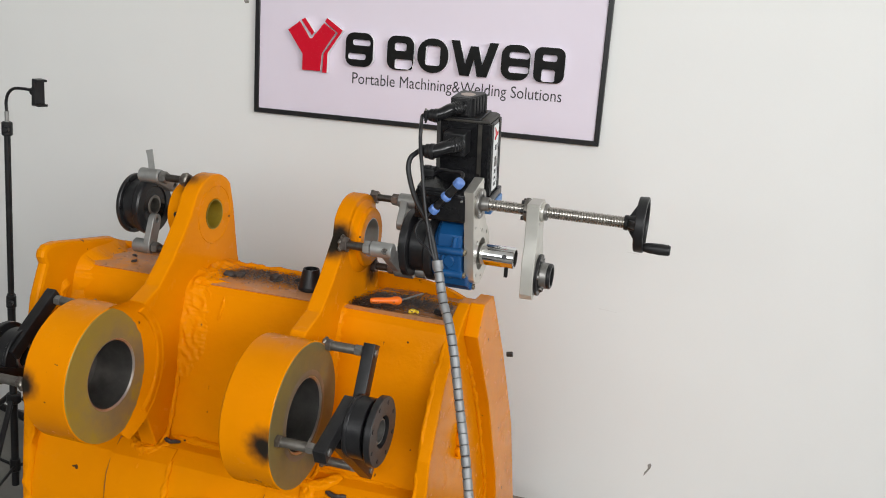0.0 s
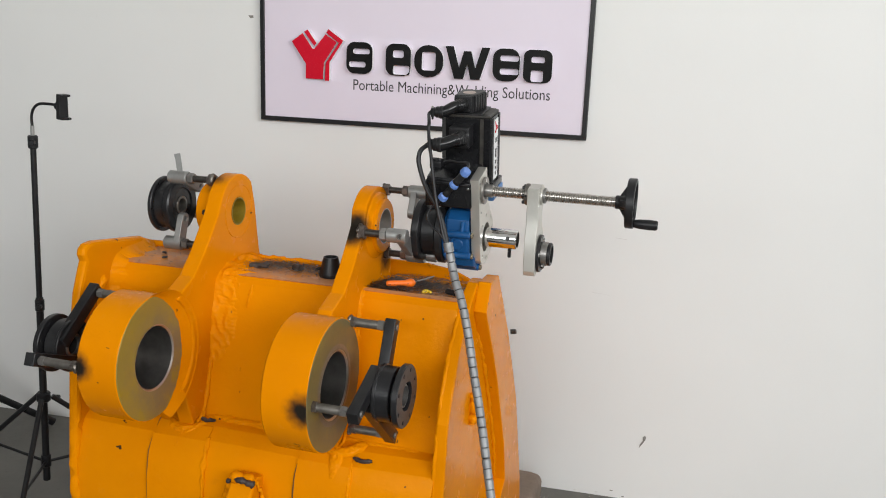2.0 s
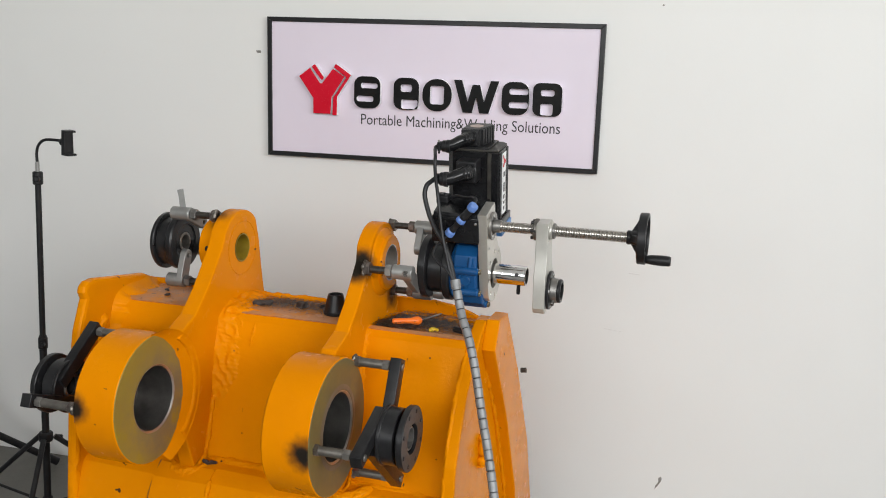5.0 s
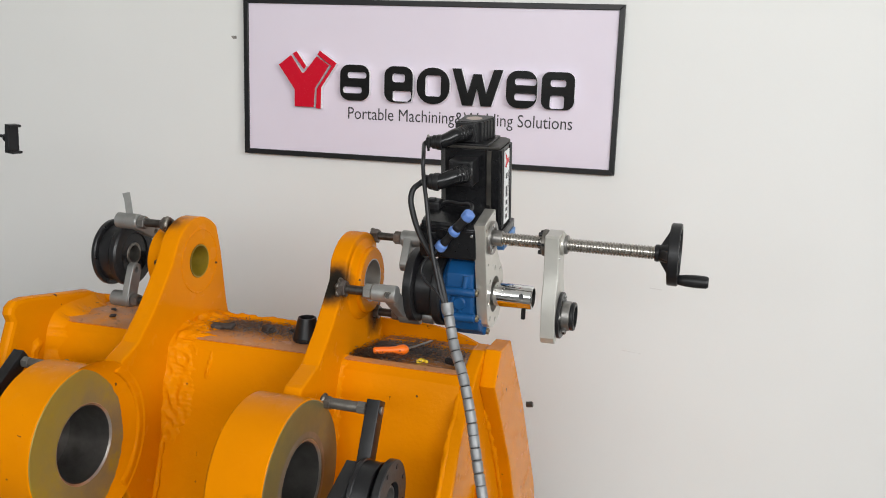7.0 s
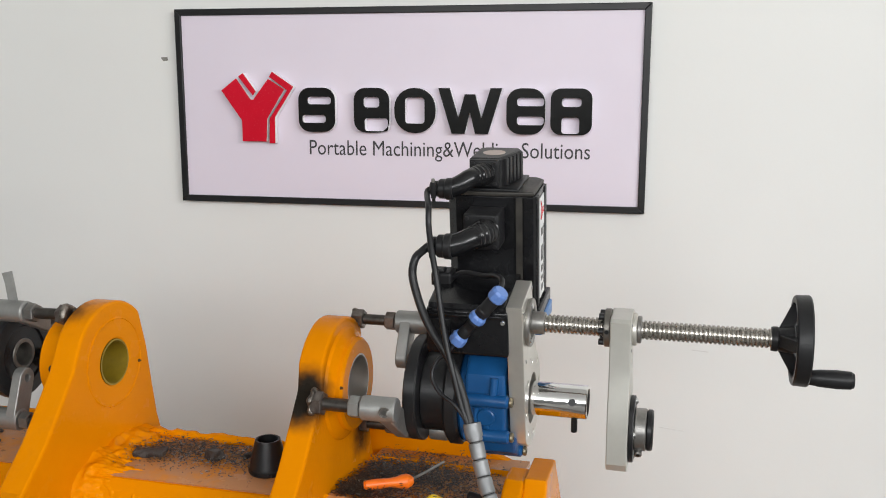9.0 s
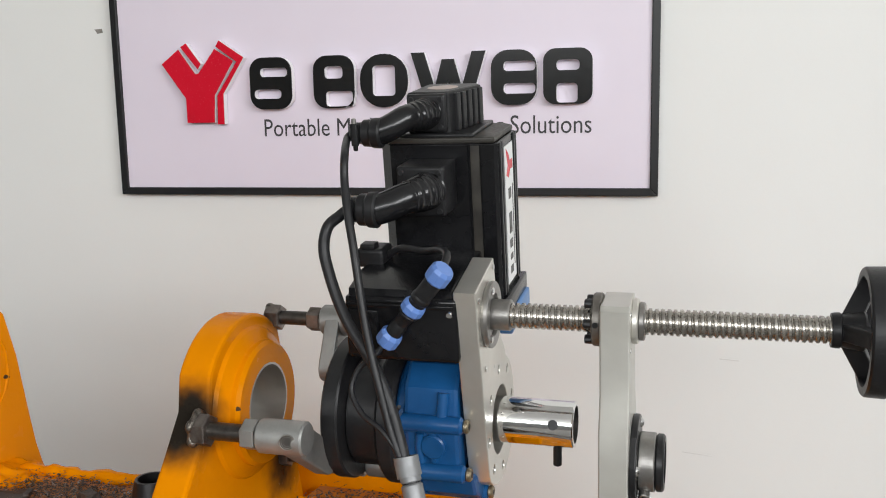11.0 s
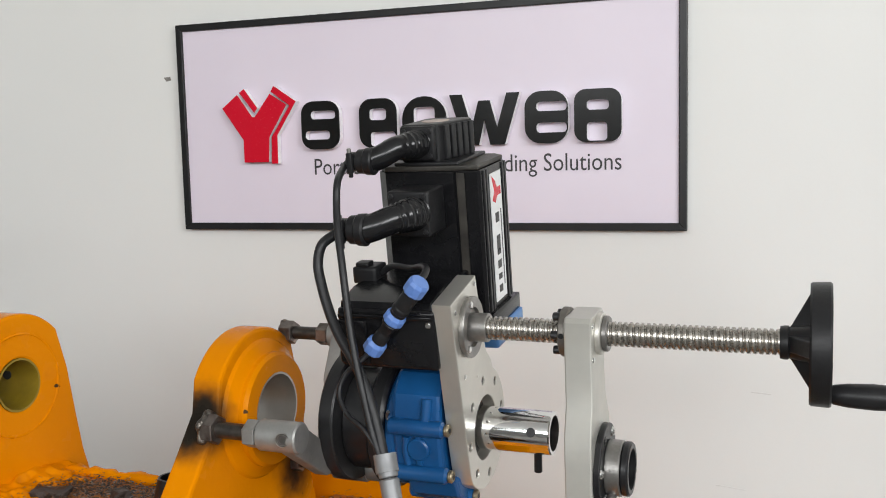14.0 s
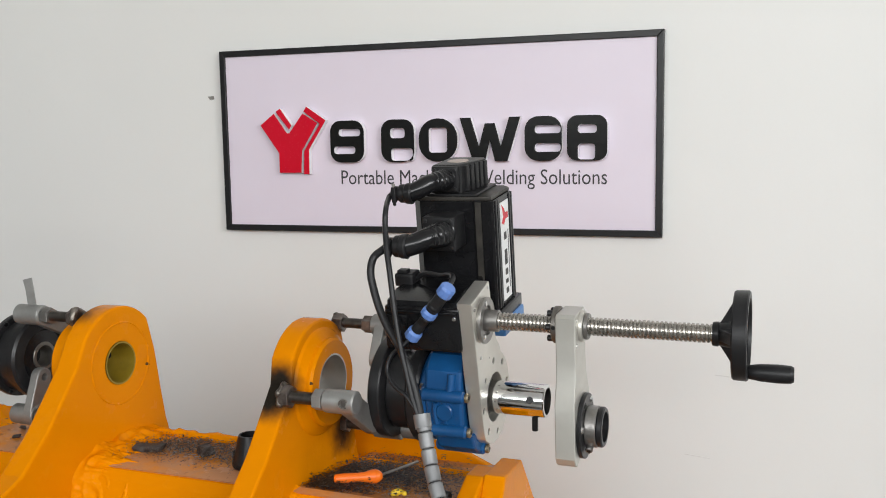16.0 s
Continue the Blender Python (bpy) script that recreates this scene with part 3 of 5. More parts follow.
def fillet(u, s, width, height, seed, last=11, first=0, rough=1.0):
    """A rough weld fillet along the ear; s: the side towards which it runs out."""
    bm = bmesh.new()
    pts = [Vector((0, *p)) for p, _ in WELD_LINE[first:last]]
    nrm = [Vector((0, *n)).normalized() for _, n in WELD_LINE[first:last]]
    fine_p, fine_n = smooth_path(pts, 22), smooth_path(nrm, 22)
    rows = []
    for k, (p, nn) in enumerate(zip(fine_p, fine_n)):
        taper = min(1.0, (len(fine_p) - k) / 30, (k + 6) / 20)
        wd = width * (0.78 + 0.55 * noise.noise(Vector((k * 0.055, seed, 0))) + 0.2 * noise.noise(Vector((k * 0.3, seed, 4)))) * (0.4 + 0.6 * taper)
        row = []
        for i in range(27):
            t = i / 26
            q = p + nn * (height * taper * (1 - t) ** 2 + 0.0012 - 0.005 * t ** 6)
            q.x = u + s * wd * t
            ridge = 0.5 - abs(noise.noise(Vector((q.x * 46 + seed, q.y * 30, q.z * 30)))) * 1.6
            rag = 0.0075 * ridge + 0.0020 * noise.noise(q * 170) + 0.003 * noise.noise(Vector((q.x * 35 + seed, q.y * 25, q.z * 25)))
            row.append(bm.verts.new(q + nn * rag * rough * (1 - t ** 4) * (0.5 + 0.5 * min(1, width / 0.06))))
        rows.append(row)
    for x, y in zip(rows, rows[1:]):
        for i in range(26):
            bm.faces.new((x[i], x[i + 1], y[i + 1], y[i]))
    bmesh.ops.recalc_face_normals(bm, faces=bm.faces)
    for f in bm.faces:
        f.tag = True
    return bm


for k, (u, s, wd, ht, last, first) in enumerate(((-0.192, 1, 0.100, 0.014, 9, 0), (-0.234, -1, 0.02, 0.009, 11, 0), (0.213, 1, 0.024, 0.008, 11, 3), (0.176, -1, 0.02, 0.009, 11, 0))):
    part("weld_fillet", fillet(u, s, wd, ht, 3.7 * k, last, first), YELLOW, bucket, "rough painted weld fillet")
    part("weld_bead", bead([(u + s * 0.004, -1.14, 0.86), (u + s * 0.004, -1.178, 0.735), (u + s * 0.004, -1.20, 0.70), (u, -1.228, 0.685)], 0.0055, 20 + k, 0.4), YELLOW, bucket, "painted weld bead")
part("weld_bead", smear([(-0.092, -1.083, 1.058), (-0.094, -1.10, 1.02), (-0.10, -1.112, 0.985)], (0, -1, 0.3), 0.006, 0.005, 52), YELLOW, bucket)
part("weld_bead", smear([(-0.18, -1.19, 0.697), (-0.08, -1.192, 0.696), (0.03, -1.192, 0.694), (0.14, -1.195, 0.694)], (0, -0.75, 0.65), 0.015, 0.009, 53), YELLOW, bucket)
part("weld_bead", smear([(0.18, -1.19, 0.697), (0.3, -1.19, 0.694), (0.46, -1.19, 0.692)], (0, -0.75, 0.65), 0.012, 0.006, 54), YELLOW, bucket)
for k, (u, w0) in enumerate(((-0.235, 0.69), (0.205, 0.70))):
    part("weld_lump", smear([(u - 0.035, -1.222, w0), (u, -1.246, w0 - 0.012), (u + 0.04, -1.240, w0 - 0.008), (u + 0.075, -1.205, w0 + 0.004)], (0, -0.7, 0.7), 0.012, 0.006, 60 + k), YELLOW, bucket, "heavy weld lump")
    part("weld_lump", smear([(u + 0.012, -1.238, w0 - 0.002), (u + 0.016, -1.268, w0 - 0.035), (u + 0.012, -1.290, w0 - 0.085)], (0, -0.9, 0.4), 0.014, 0.005, 64 + k), YELLOW, bucket)


def boss_cylinder(u0, u1, face_mat, inner):
    """A thick bored pin boss in front of the shell."""
    m = along_u(0, LOW_V, LOW_W)
    R, r = 0.156, 0.078
    c = part("pin_boss", lathe([(u0, r + 0.002), (u0, R - 0.006), (u0 + 0.006, R), (u1 - 0.0015, R), (u1, R - 0.0015), (u1, R - 0.0025)], m, 96), CYL_P, bucket, "thick painted pin boss")
    part("ring_face", lathe([(u1, R - 0.0025), (u1 + 0.001, R - 0.004), (u1 + 0.001, r + 0.004), (u1 - 0.002, r)], m, 96), face_mat, c, "ground bare steel ring face")
    part("bore_sleeve", lathe([(u1 - 0.002, r), (u0, r)], m, 96), inner, c, "machined bore with shade in its colour")
    part("bore_chamfer", lathe([(u1 + 0.0012, r + 0.0045), (u1 + 0.0014, r + 0.0035), (u1 - 0.002, r - 0.0006)], m, 96), BORE, c, "bright chamfer of the bore")
    return c


boss_cylinder(-0.317, -0.209, RING, BORE_SHADED)
worn = boss_cylinder(0.151, 0.262, RING_BROWN, BORE_SHADED)
part("worn_inner_ring", lathe([(0.2631, 0.078 + 0.018), (0.2637, 0.078 + 0.014), (0.2637, 0.078 + 0.008), (0.2625, 0.078 + 0.005)], along_u(0, LOW_V, LOW_W), 96), WORN_RING, worn, "brown worn band beside the bore")


def ring_fillet(u, r0, r1, rise, a0, a1):
    """A painted weld that climbs from the ring face to the ear plate, along part of the circle."""
    bm = bmesh.new()
    rows = []
    for k in range(49):
        a = radians(a0 + (a1 - a0) * k / 48)
        row = []
        for i in range(9):
            t = i / 8
            r = r0 + (r1 - r0) * t + (1 - t) * 0.047 * min(1.0, abs((2 * k / 48 - 1)) ** 2.2) + 0.0012 * noise.noise(Vector((k * 0.35, i * 0.2, 5.0))) * (1 - t)
            h = rise * t ** 1.4 - 0.0015 * (1 - t) + 0.0012 * noise.noise(Vector((k * 0.6, i * 0.5, 9.0)))
            row.append(bm.verts.new((u + h, LOW_V + r * math.cos(a), LOW_W + r * math.sin(a))))
        rows.append(row)
    for x, y in zip(rows, rows[1:]):
        for i in range(8):
            bm.faces.new((x[i], x[i + 1], y[i + 1], y[i]))
    bmesh.ops.recalc_face_normals(bm, faces=bm.faces)
    for f in bm.faces:
        f.tag = True
    return bm


part("ring_fillet", ring_fillet(-0.208, 0.110, 0.168, 0.0192, -80, 92), YELLOW, bucket, "painted weld round the pin boss")
# No hole is cut: black discs paint the shade of the cross hole.
part("grease_hole_disc", disc(-0.0005, 0.0008, 0.0085, Matrix.Translation((-0.252, PIN_V - 0.0758, PIN_W + 0.004)) @ pose(0, 0, 0, 90, 0, 0), 0.0002, seg=20), BLACK_OX, bucket, "black disc painted as the shade of a cross hole in the boss")
part("grease_hole_disc", disc(-0.0005, 0.0008, 0.0085, Matrix.Translation((-0.252, PIN_V + 0.0352, PIN_W + 0.004)) @ pose(0, 0, 0, 90, 0, 0), 0.0002, seg=20), BLACK_OX, bucket)
part("keeper_block", rbox(0.158, 0.176, LOW_V + 0.045, LOW_V + 0.07, LOW_W - 0.02, LOW_W + 0.01, 0.002), BORE_SHADED, bucket)
# added dark disc at the back of each lower bore, painting its shade
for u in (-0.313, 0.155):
    part("bore_back_shade", disc(u, u + 0.006, 0.0785, along_u(0, LOW_V, LOW_W)), BORE_SHADED, bucket)

# side plates
right_wall = [(-0.955, 1.094), (-1.0, 1.094), (-1.05, 1.07), (-1.107, 1.02), (-1.165, 0.95), (-1.238, 0.80), (-1.258, 0.60), (-1.262, 0.30), (-1.22, 0.0), (-0.45, 0.0), (-0.42, 0.3), (-0.6, 0.7), (-0.80, 1.0)]
part("side_plate", flat(right_wall, 0.470, 0.500, TO_U, bev=0.004), YELLOW, bucket, "inner side plate")
right_out = [(-0.915, 1.096), (-1.00, 1.098), (-1.04, 1.03), (-0.875, 0.80), (-0.72, 0.52), (-0.68, 0.392), (-0.80, 0.31), (-1.05, 0.25), (-1.15, 0.0), (-0.36, 0.0), (-0.43, 0.28), (-0.575, 0.62), (-0.76, 0.90)]
part("side_reinforcement", flat(right_out, 0.4995, 0.534, TO_U, bev=0.003), YELLOW, bucket, "outer reinforcing plate with a notch")
part("edge_bead", smear([(0.474, -1.066, 1.055), (0.473, -1.112, 1.012), (0.472, -1.168, 0.942), (0.471, -1.213, 0.85), (0.471, -1.243, 0.74), (0.471, -1.258, 0.60), (0.471, -1.262, 0.35)], (-0.7, -0.7, 0.1), 0.0055, 0.004, 70), YELLOW, bucket, "ragged weld bead along the plate edge")
part("edge_bead", bead([(0.500, -0.99, 0.96), (0.502, -0.88, 0.80), (0.502, -0.73, 0.53), (0.502, -0.69, 0.40)], 0.006, 71, 0.4), YELLOW, bucket)
part("hook", bead([(0.505, -1.03, 0.80), (0.507, -1.02, 0.765), (0.506, -1.01, 0.735), (0.506, -1.04, 0.725)], 0.012, 72, 0.6), YELLOW, bucket, "short weld hook")
part("edge_bolt", hexa(0, 0.016, 0.0075, pose(0.528, -0.69, 0.868, 0, 80, 0)), ROD, bucket, "grey bolt end")
left_wall = [(-0.935, 1.094), (-0.962, 1.106), (-1.06, 1.120), (-1.175, 1.137), (-1.200, 1.135), (-1.216, 1.124), (-1.221, 1.108), (-1.213, 1.090), (-1.222, 1.070), (-1.246, 1.012), (-1.268, 0.90), (-1.284, 0.72), (-1.300, 0.54), (-1.30, 0.40), (-1.25, 0.0), (-0.45, 0.0), (-0.42, 0.3), (-0.6, 0.7), (-0.80, 0.98), (-0.90, 1.06)]
part("side_plate", flat(left_wall, -0.540, -0.511, TO_U, bev=0.009), YELLOW, bucket, "side plate that rises over the top")
part("edge_bead", smear([(-0.514, -1.150, 1.040), (-0.513, -1.162, 1.00), (-0.513, -1.185, 0.92), (-0.512, -1.21, 0.8), (-0.513, -1.235, 0.70)], (0.75, -0.65, 0), 0.015, 0.009, 73), YELLOW, bucket)
part("edge_bead", smear([(-0.519, -1.270, 0.76), (-0.517, -1.288, 0.62), (-0.517, -1.298, 0.5), (-0.517, -1.298, 0.34)], (0.7, -0.7, 0), 0.014, 0.008, 74), YELLOW, bucket)
part("inner_fillet", fillet(-0.513, 1, 0.060, 0.024, 41.0, 11, rough=0.12), YELLOW, bucket, "broad painted weld along the side plate")

# wear strips on the rolled shell
for u0, u1 in ((-0.292, -0.136), (0.124, 0.262)):
    prof = [(v - 0.007, w) for v, w in shell_prof if w > 0.2 and v < -1.2]
    strip = sweep(prof + [(v + 0.004, w) for v, w in prof[::-1]], u0, u1, 10, 0.012, seed=7.0)
    part("wear_strip", strip, YELLOW, bucket, "raised wear strip on the shell")
    part("strip_seam", tube([(u0 - 0.002, v + 0.005, w) for v, w in prof[::2]], 0.0035, 6, 3), DARK_GAP, bucket, "dark brown seam beside the strip")
part("rib_bead", smear([(-0.134, -1.262, 0.672), (-0.134, -1.291, 0.60), (-0.134, -1.302, 0.5), (-0.134, -1.304, 0.38)], (0.3, -1, 0.1), 0.008, 0.007, 80), YELLOW, bucket)
part("rib_bead", smear([(0.264, -1.262, 0.672), (0.264, -1.291, 0.60), (0.264, -1.302, 0.5), (0.264, -1.304, 0.38)], (0.3, -1, 0.1), 0.008, 0.007, 81), YELLOW, bucket)
# cut-off lug on the shell
lug = flat([(-1.36, 0.50), (-1.285, 0.50), (-1.285, 0.612), (-1.31, 0.616), (-1.340, 0.606), (-1.362, 0.575)], -0.030, 0.036, TO_U, bev=0.006)
part("cut_lug", lug, YELLOW, bucket, "torch-cut lug with a ragged edge")
part("lug_bead", bead([(-0.044, -1.31, 0.49), (-0.043, -1.315, 0.55), (-0.034, -1.322, 0.598), (-0.012, -1.330, 0.617), (0.018, -1.330, 0.618), (0.040, -1.320, 0.602), (0.045, -1.312, 0.56)], 0.009, 82, 0.9), YELLOW, bucket)
part("slag", bead([(-0.036, -1.338, 0.604), (-0.016, -1.346, 0.618), (0.012, -1.346, 0.620), (0.034, -1.338, 0.608)], 0.0055, 83, 0.8), SHARD, bucket, "dark ragged slag on the cut lug")
part("slag", smear([(0.262, -1.250, 0.684), (0.29, -1.255, 0.680), (0.312, -1.248, 0.682)], (0, -0.6, 0.8), 0.005, 0.004, 84), SHARD, bucket, "dark slag by the weld")
part("slag", smear([(-0.185, -1.212, 0.700), (-0.165, -1.215, 0.698), (-0.145, -1.205, 0.698)], (0, -0.6, 0.8), 0.006, 0.008, 85), SHARD, bucket)


# ---- bearing mounts held by three welded studs ----
def bolt_ring(n, r, m, rad, z0, z1, name, material, parent, label=""):
    for k in range(n):
        a = (k + 0.5) / n * math.tau
        part(name, disc(z0, z1, rad, m @ Matrix.Translation((r * math.cos(a), r * math.sin(a), 0)), rad * 0.12, seg=12), material, parent, label)


def stud(parent, u_arm, u_weld, v, w, nut_r=0.0135, rod_r=0.0085, rod_mat=ROD, nut_mat=STEEL, weld=True):
    """A threaded stud along u with a nut at the arm and a welded nut at the bucket."""
    s = 1 if u_weld > u_arm else -1
    m = along_u(0, v, w)
    part("stud", disc(min(u_arm, u_weld), max(u_arm, u_weld), rod_r, m, 0.001, seg=20), rod_mat, parent, "threaded stud")
    a = u_arm + s * 0.002
    part("nut", hexa(min(a, a + s * 0.016), max(a, a + s * 0.016), nut_r, m), nut_mat, parent, "hex nut")
    b = u_weld - s * 0.018
    part("welded_nut", hexa(min(b, u_weld), max(b, u_weld), nut_r * 1.08, m), HEATED, parent, "heat-tinted nut welded to the bucket")
    if weld:
        ring = [(u_weld - s * 0.002, v + nut_r * 0.95 * math.cos(a / 10 * math.tau), w + nut_r * 0.95 * math.sin(a / 10 * math.tau)) for a in range(8)]
        part("tack_weld", bead(ring, 0.0036, int(abs(v * w) * 1e4), 0.8), WELD, parent, "bright tack weld")


def black_arm(parent, u0, u1, v, w, side):
    """A flat black arm from the hub to a stud."""
    dv, dw = v - LOW_V, w - LOW_W
    L = math.hypot(dv, dw)
    hv, hw = LOW_V + side * 0.043 * dw / L, LOW_W - side * 0.043 * dv / L  # the arm leaves the hub at a tangent
    dv, dw = v - hv, w - hw
    L = math.hypot(dv, dw)
    ang = math.atan2(dw, dv)
    m = TO_U @ Matrix.Translation((hv, hw, 0)) @ Matrix.Rotation(ang, 4, "Z")
    part("arm", rbox(-0.012, L + 0.018, -0.0155, 0.0155, u0, u1, 0.0015, m), BLACK_OX, parent, "flat black arm")
    return m


def lower_mount(side):
    """Black bearing hub with three flat arms; side 1 faces out to +u, -1 to -u."""
    fo = thing("bearing_mount", (0.30 if side > 0 else -0.40, LOW_V, LOW_W - 0.1), "black bearing hub on three arms bolted to a pin boss", "bearing mount", "bearing mounts on the bucket", F)
    o = 0.262 if side > 0 else -0.325
    g = lambda d: o + side * d
    m = along_u(0, LOW_V, LOW_W)

    def dd(name, d0, d1, r, hole, mat, label="", parent=fo):
        a, b = sorted((g(d0), g(d1)))
        return part(name, disc(a, b, r, m, 0.0015, hole, 56), mat, parent, label)

    far = 0.016 if side > 0 else 0.018
    out = 0.013 if side > 0 else 0.030
    p0 = 0.118
    dd("back_plate", p0, p0 + 0.034, 0.0635, 0.03, BLACK_OX, "round arm plate")
    dd("plate_lip", p0 - 0.005, p0 + 0.004, 0.0665, 0.034, BLACK_OX, "raised rim of the arm plate")
    dd("inner_race", p0 - 0.006, p0 + 0.006, 0.030, 0.0235, STEEL, "bearing race")
    dd("hub_drum", p0 + 0.034, 0.146 + far, 0.050, 0.028, BLACK_OX, "black hub neck")
    fl = dd("hub_flange", 0.146 + far, 0.160 + far, 0.073, 0.034, BLACK_OX, "bored black flange")
    a, b = sorted((g(0.1445 + far), g(0.1615 + far)))
    bolt_ring(8, 0.060, m, 0.0048, a, b, "flange_bolt", RUBBER, fl)
    # Added black ring; the recess shade is put into its colour.
    dd("recess_ring", 0.140 + far, 0.152 + far, 0.034, 0.027, BLACK_PAINT, "black ring that paints the flange recess dark", fl)
    dd("bearing_ring", 0.130 + far, 0.155 + far, 0.027, 0.0235, STEEL, "bright bearing ring", fl)
    for v, w in ((-1.270, 1.042) if side > 0 else (-1.284, 1.034), (-1.492, 0.916) if side > 0 else (-1.510, 0.930), (-1.262, 0.766)):
        a, b = sorted((g(0.074 + out), g(0.100 + out)))
        black_arm(fo, a, b, v, w, side)
        stud(fo, g(0.072 + out), g(-0.006), v, w, 0.0125, 0.0105, STUD)
        a, b = sorted((g(0.098 + out), g(0.103 + out)))
        part("arm_screw", disc(a, b, 0.008, along_u(0, v, w), 0.001, seg=16), STEEL, fo, "bright screw end")
    return fo


lower_mount(1)
lower_mount(-1)


def cast_lever(parent, u0, u1, v, w, pv, pw, lever_u):
    """Cast lever: a tube round the stud and a web down to its pivot."""
    m = along_u(0, v, w)
    lv = part("lever_tube", disc(min(u0, u1), max(u0, u1), 0.018, m, 0.002, seg=28), CAST, parent, "grey cast lever tube")
    dv, dw = pv - v, pw - w
    L, ang = math.hypot(dv, dw), math.atan2(dw, dv)
    web = [*arc(0, 0, 0.0175, 90, 270, 10), *arc(L, 0, 0.0165, -90, 90, 10)]
    mm = TO_U @ Matrix.Translation((v, w, 0)) @ Matrix.Rotation(ang, 4, "Z")
    part("lever_web", flat(web, lever_u - 0.009, lever_u + 0.009, mm, [circle(L, 0, 0.0065, 16)], 0.002), CAST, parent, "grey cast lever web")
    return lv


# drum beside the far ear
drum = thing("bearing_mount", (-0.42, PIN_V, PIN_W - 0.08), "black bearing drum on grey cast levers beside an ear", "bearing mount", "bearing mounts on the bucket", F)
mU = along_u(0.012, PIN_V, PIN_W)
part("outer_flange", disc(-0.441, -0.430, 0.0775, mU, 0.002, 0.02, 64), BLACK_OX, drum, "thin black outer flange")
part("drum_body", disc(-0.430, -0.398, 0.066, mU, 0.002, 0.024, 56), BLACK_OX, drum)
inner = part("inner_flange", disc(-0.398, -0.378, 0.0755, mU, 0.004, 0.05, 64), BLACK_OX, drum, "thick black inner flange")
part("inner_step", disc(-0.402, -0.381, 0.051, mU, 0.003, 0.026, 48), BLACK_PAINT, inner)
part("bearing_ring", disc(-0.41, -0.379, 0.0265, mU, 0.001, 0.020, 40), STUD, inner, "steel bearing ring")
bolt_ring(6, 0.073, mU, 0.004, -0.4305, -0.4285, "flange_bolt", BLACK_PAINT, drum)
cast_lever(drum, -0.375, -0.318, -1.022, 1.300, -0.962, 1.268, -0.326)
stud(drum, -0.318, -0.238, -1.022, 1.300, 0.0155, 0.0092)
part("flag_tab", flat([(-0.007, 0), (0.009, 0), (0.006, 0.03), (0.003, 0.052), (-0.014, 0.048), (-0.010, 0.03)], -0.0012, 0.0012, Matrix.Translation((-0.345, -1.022, 1.315)) @ pose(0, 0, 0, 90, 0, 12), bev=0.0004), CAST, drum, "thin upright metal tab")
cast_lever(drum, -0.386, -0.334, -1.035, 1.119, -1.012, 1.184, -0.345)
stud(drum, -0.334, -0.265, -1.035, 1.119, 0.0150, 0.0092, weld=False)
cast_lever(drum, -0.390, -0.336, -0.885, 1.175, -0.92, 1.19, -0.342)
stud(drum, -0.336, -0.238, -0.885, 1.175, weld=False)

# ---- the boring machine at the near ear ----
MV, MW = -0.948, 1.21
MF = F @ pose(0, MV, MW, 16, 0, 0)            # its own frame: u along the bore, b back, n up
machine = thing("boring_machine", (0.40, 0, -0.09), "portable line boring drive with black motor, blue gearbox and feed screw", "boring machine", turn=MF)
AB, AN = 0.000, -0.006                         # drive axis
mA = along_u(0, AB, AN)
mD = along_u(0, AB - 0.003, AN + 0.005)
mount = part("mount_disc", disc(0.322, 0.341, 0.0805, mD, 0.002, 0.03, 72), BLACK_OX, machine, "black mounting disc")
part("neck", disc(0.341, 0.382, 0.062, mA, 0.002, seg=56), BLACK_OX, machine)
part("neck_ring", disc(0.380, 0.402, 0.079, mA, 0.004, seg=64), BLACK_OX, machine, "dark oily ring")
for a, r, u1 in ((72, 0.0085, 0.360), (262, 0.016, 0.368)):
    part("disc_bolt", disc(0.3405, u1, r, along_u(0, AB + 0.068 * math.cos(radians(a)), AN + 0.070 * math.sin(radians(a))), 0.0015, seg=24), CAST, mount, "grey bolt head")
part("spring_clip", tube([(0.405, AB - 0.060, AN + 0.05 - 0.008 * k) if k % 2 else (0.409, AB - 0.062, AN + 0.05 - 0.008 * k) for k in range(8)], 0.0022, 6, 3), STEEL, machine, "bright metal chain")
def polar(r, a):
    return AB + r * math.cos(radians(a)), AN + r * math.sin(radians(a))


gear_out = [polar(r, a) for r, a in ((0.079, 20), (0.079, 62), (0.088, 84), (0.092, 110), (0.090, 128), (0.079, 152), (0.079, 193), (0.079, 240), (0.079, 285), (0.079, 330))]
gear = part("gear_housing", flat(gear_out, 0.414, 0.474, TO_U, bev=0.005), BLUE, machine, "blue painted gear housing")
part("gear_step", disc(0.402, 0.416, 0.074, mA, 0.004, seg=56), BLUE, gear, "round step of the housing")
for a, u1 in ((152, 0.480), (193, 0.480), (240, 0.491), (330, 0.478), (20, 0.478), (62, 0.478)):
    b, n = polar(0.080, a)
    part("bolt_lug", disc(0.411, u1, 0.0095, along_u(0, b, n), 0.003, seg=24), BLUE, gear, "bolt lug")
    bolt = part("housing_bolt", disc(u1, u1 + 0.006, 0.0072, along_u(0, b, n), 0.0015, seg=20), BRASS, gear, "dull brass bolt head")
    # Black disc on the bolt head, painting the shade of its socket.
    part("bolt_socket", disc(u1 + 0.0055, u1 + 0.0065, 0.0032, along_u(0, b, n), 0.0002, seg=6), BLACK_OX, bolt)
# heavy foot of the housing, wider than the plate
foot_out = [polar(0.079, 200), polar(0.086, 218), polar(0.089, 240), polar(0.086, 254), polar(0.074, 262), polar(0.05, 250), polar(0.05, 218)]
part("housing_foot", flat(foot_out, 0.424, 0.487, TO_U, bev=0.004), BLUE, gear, "thick lower foot")
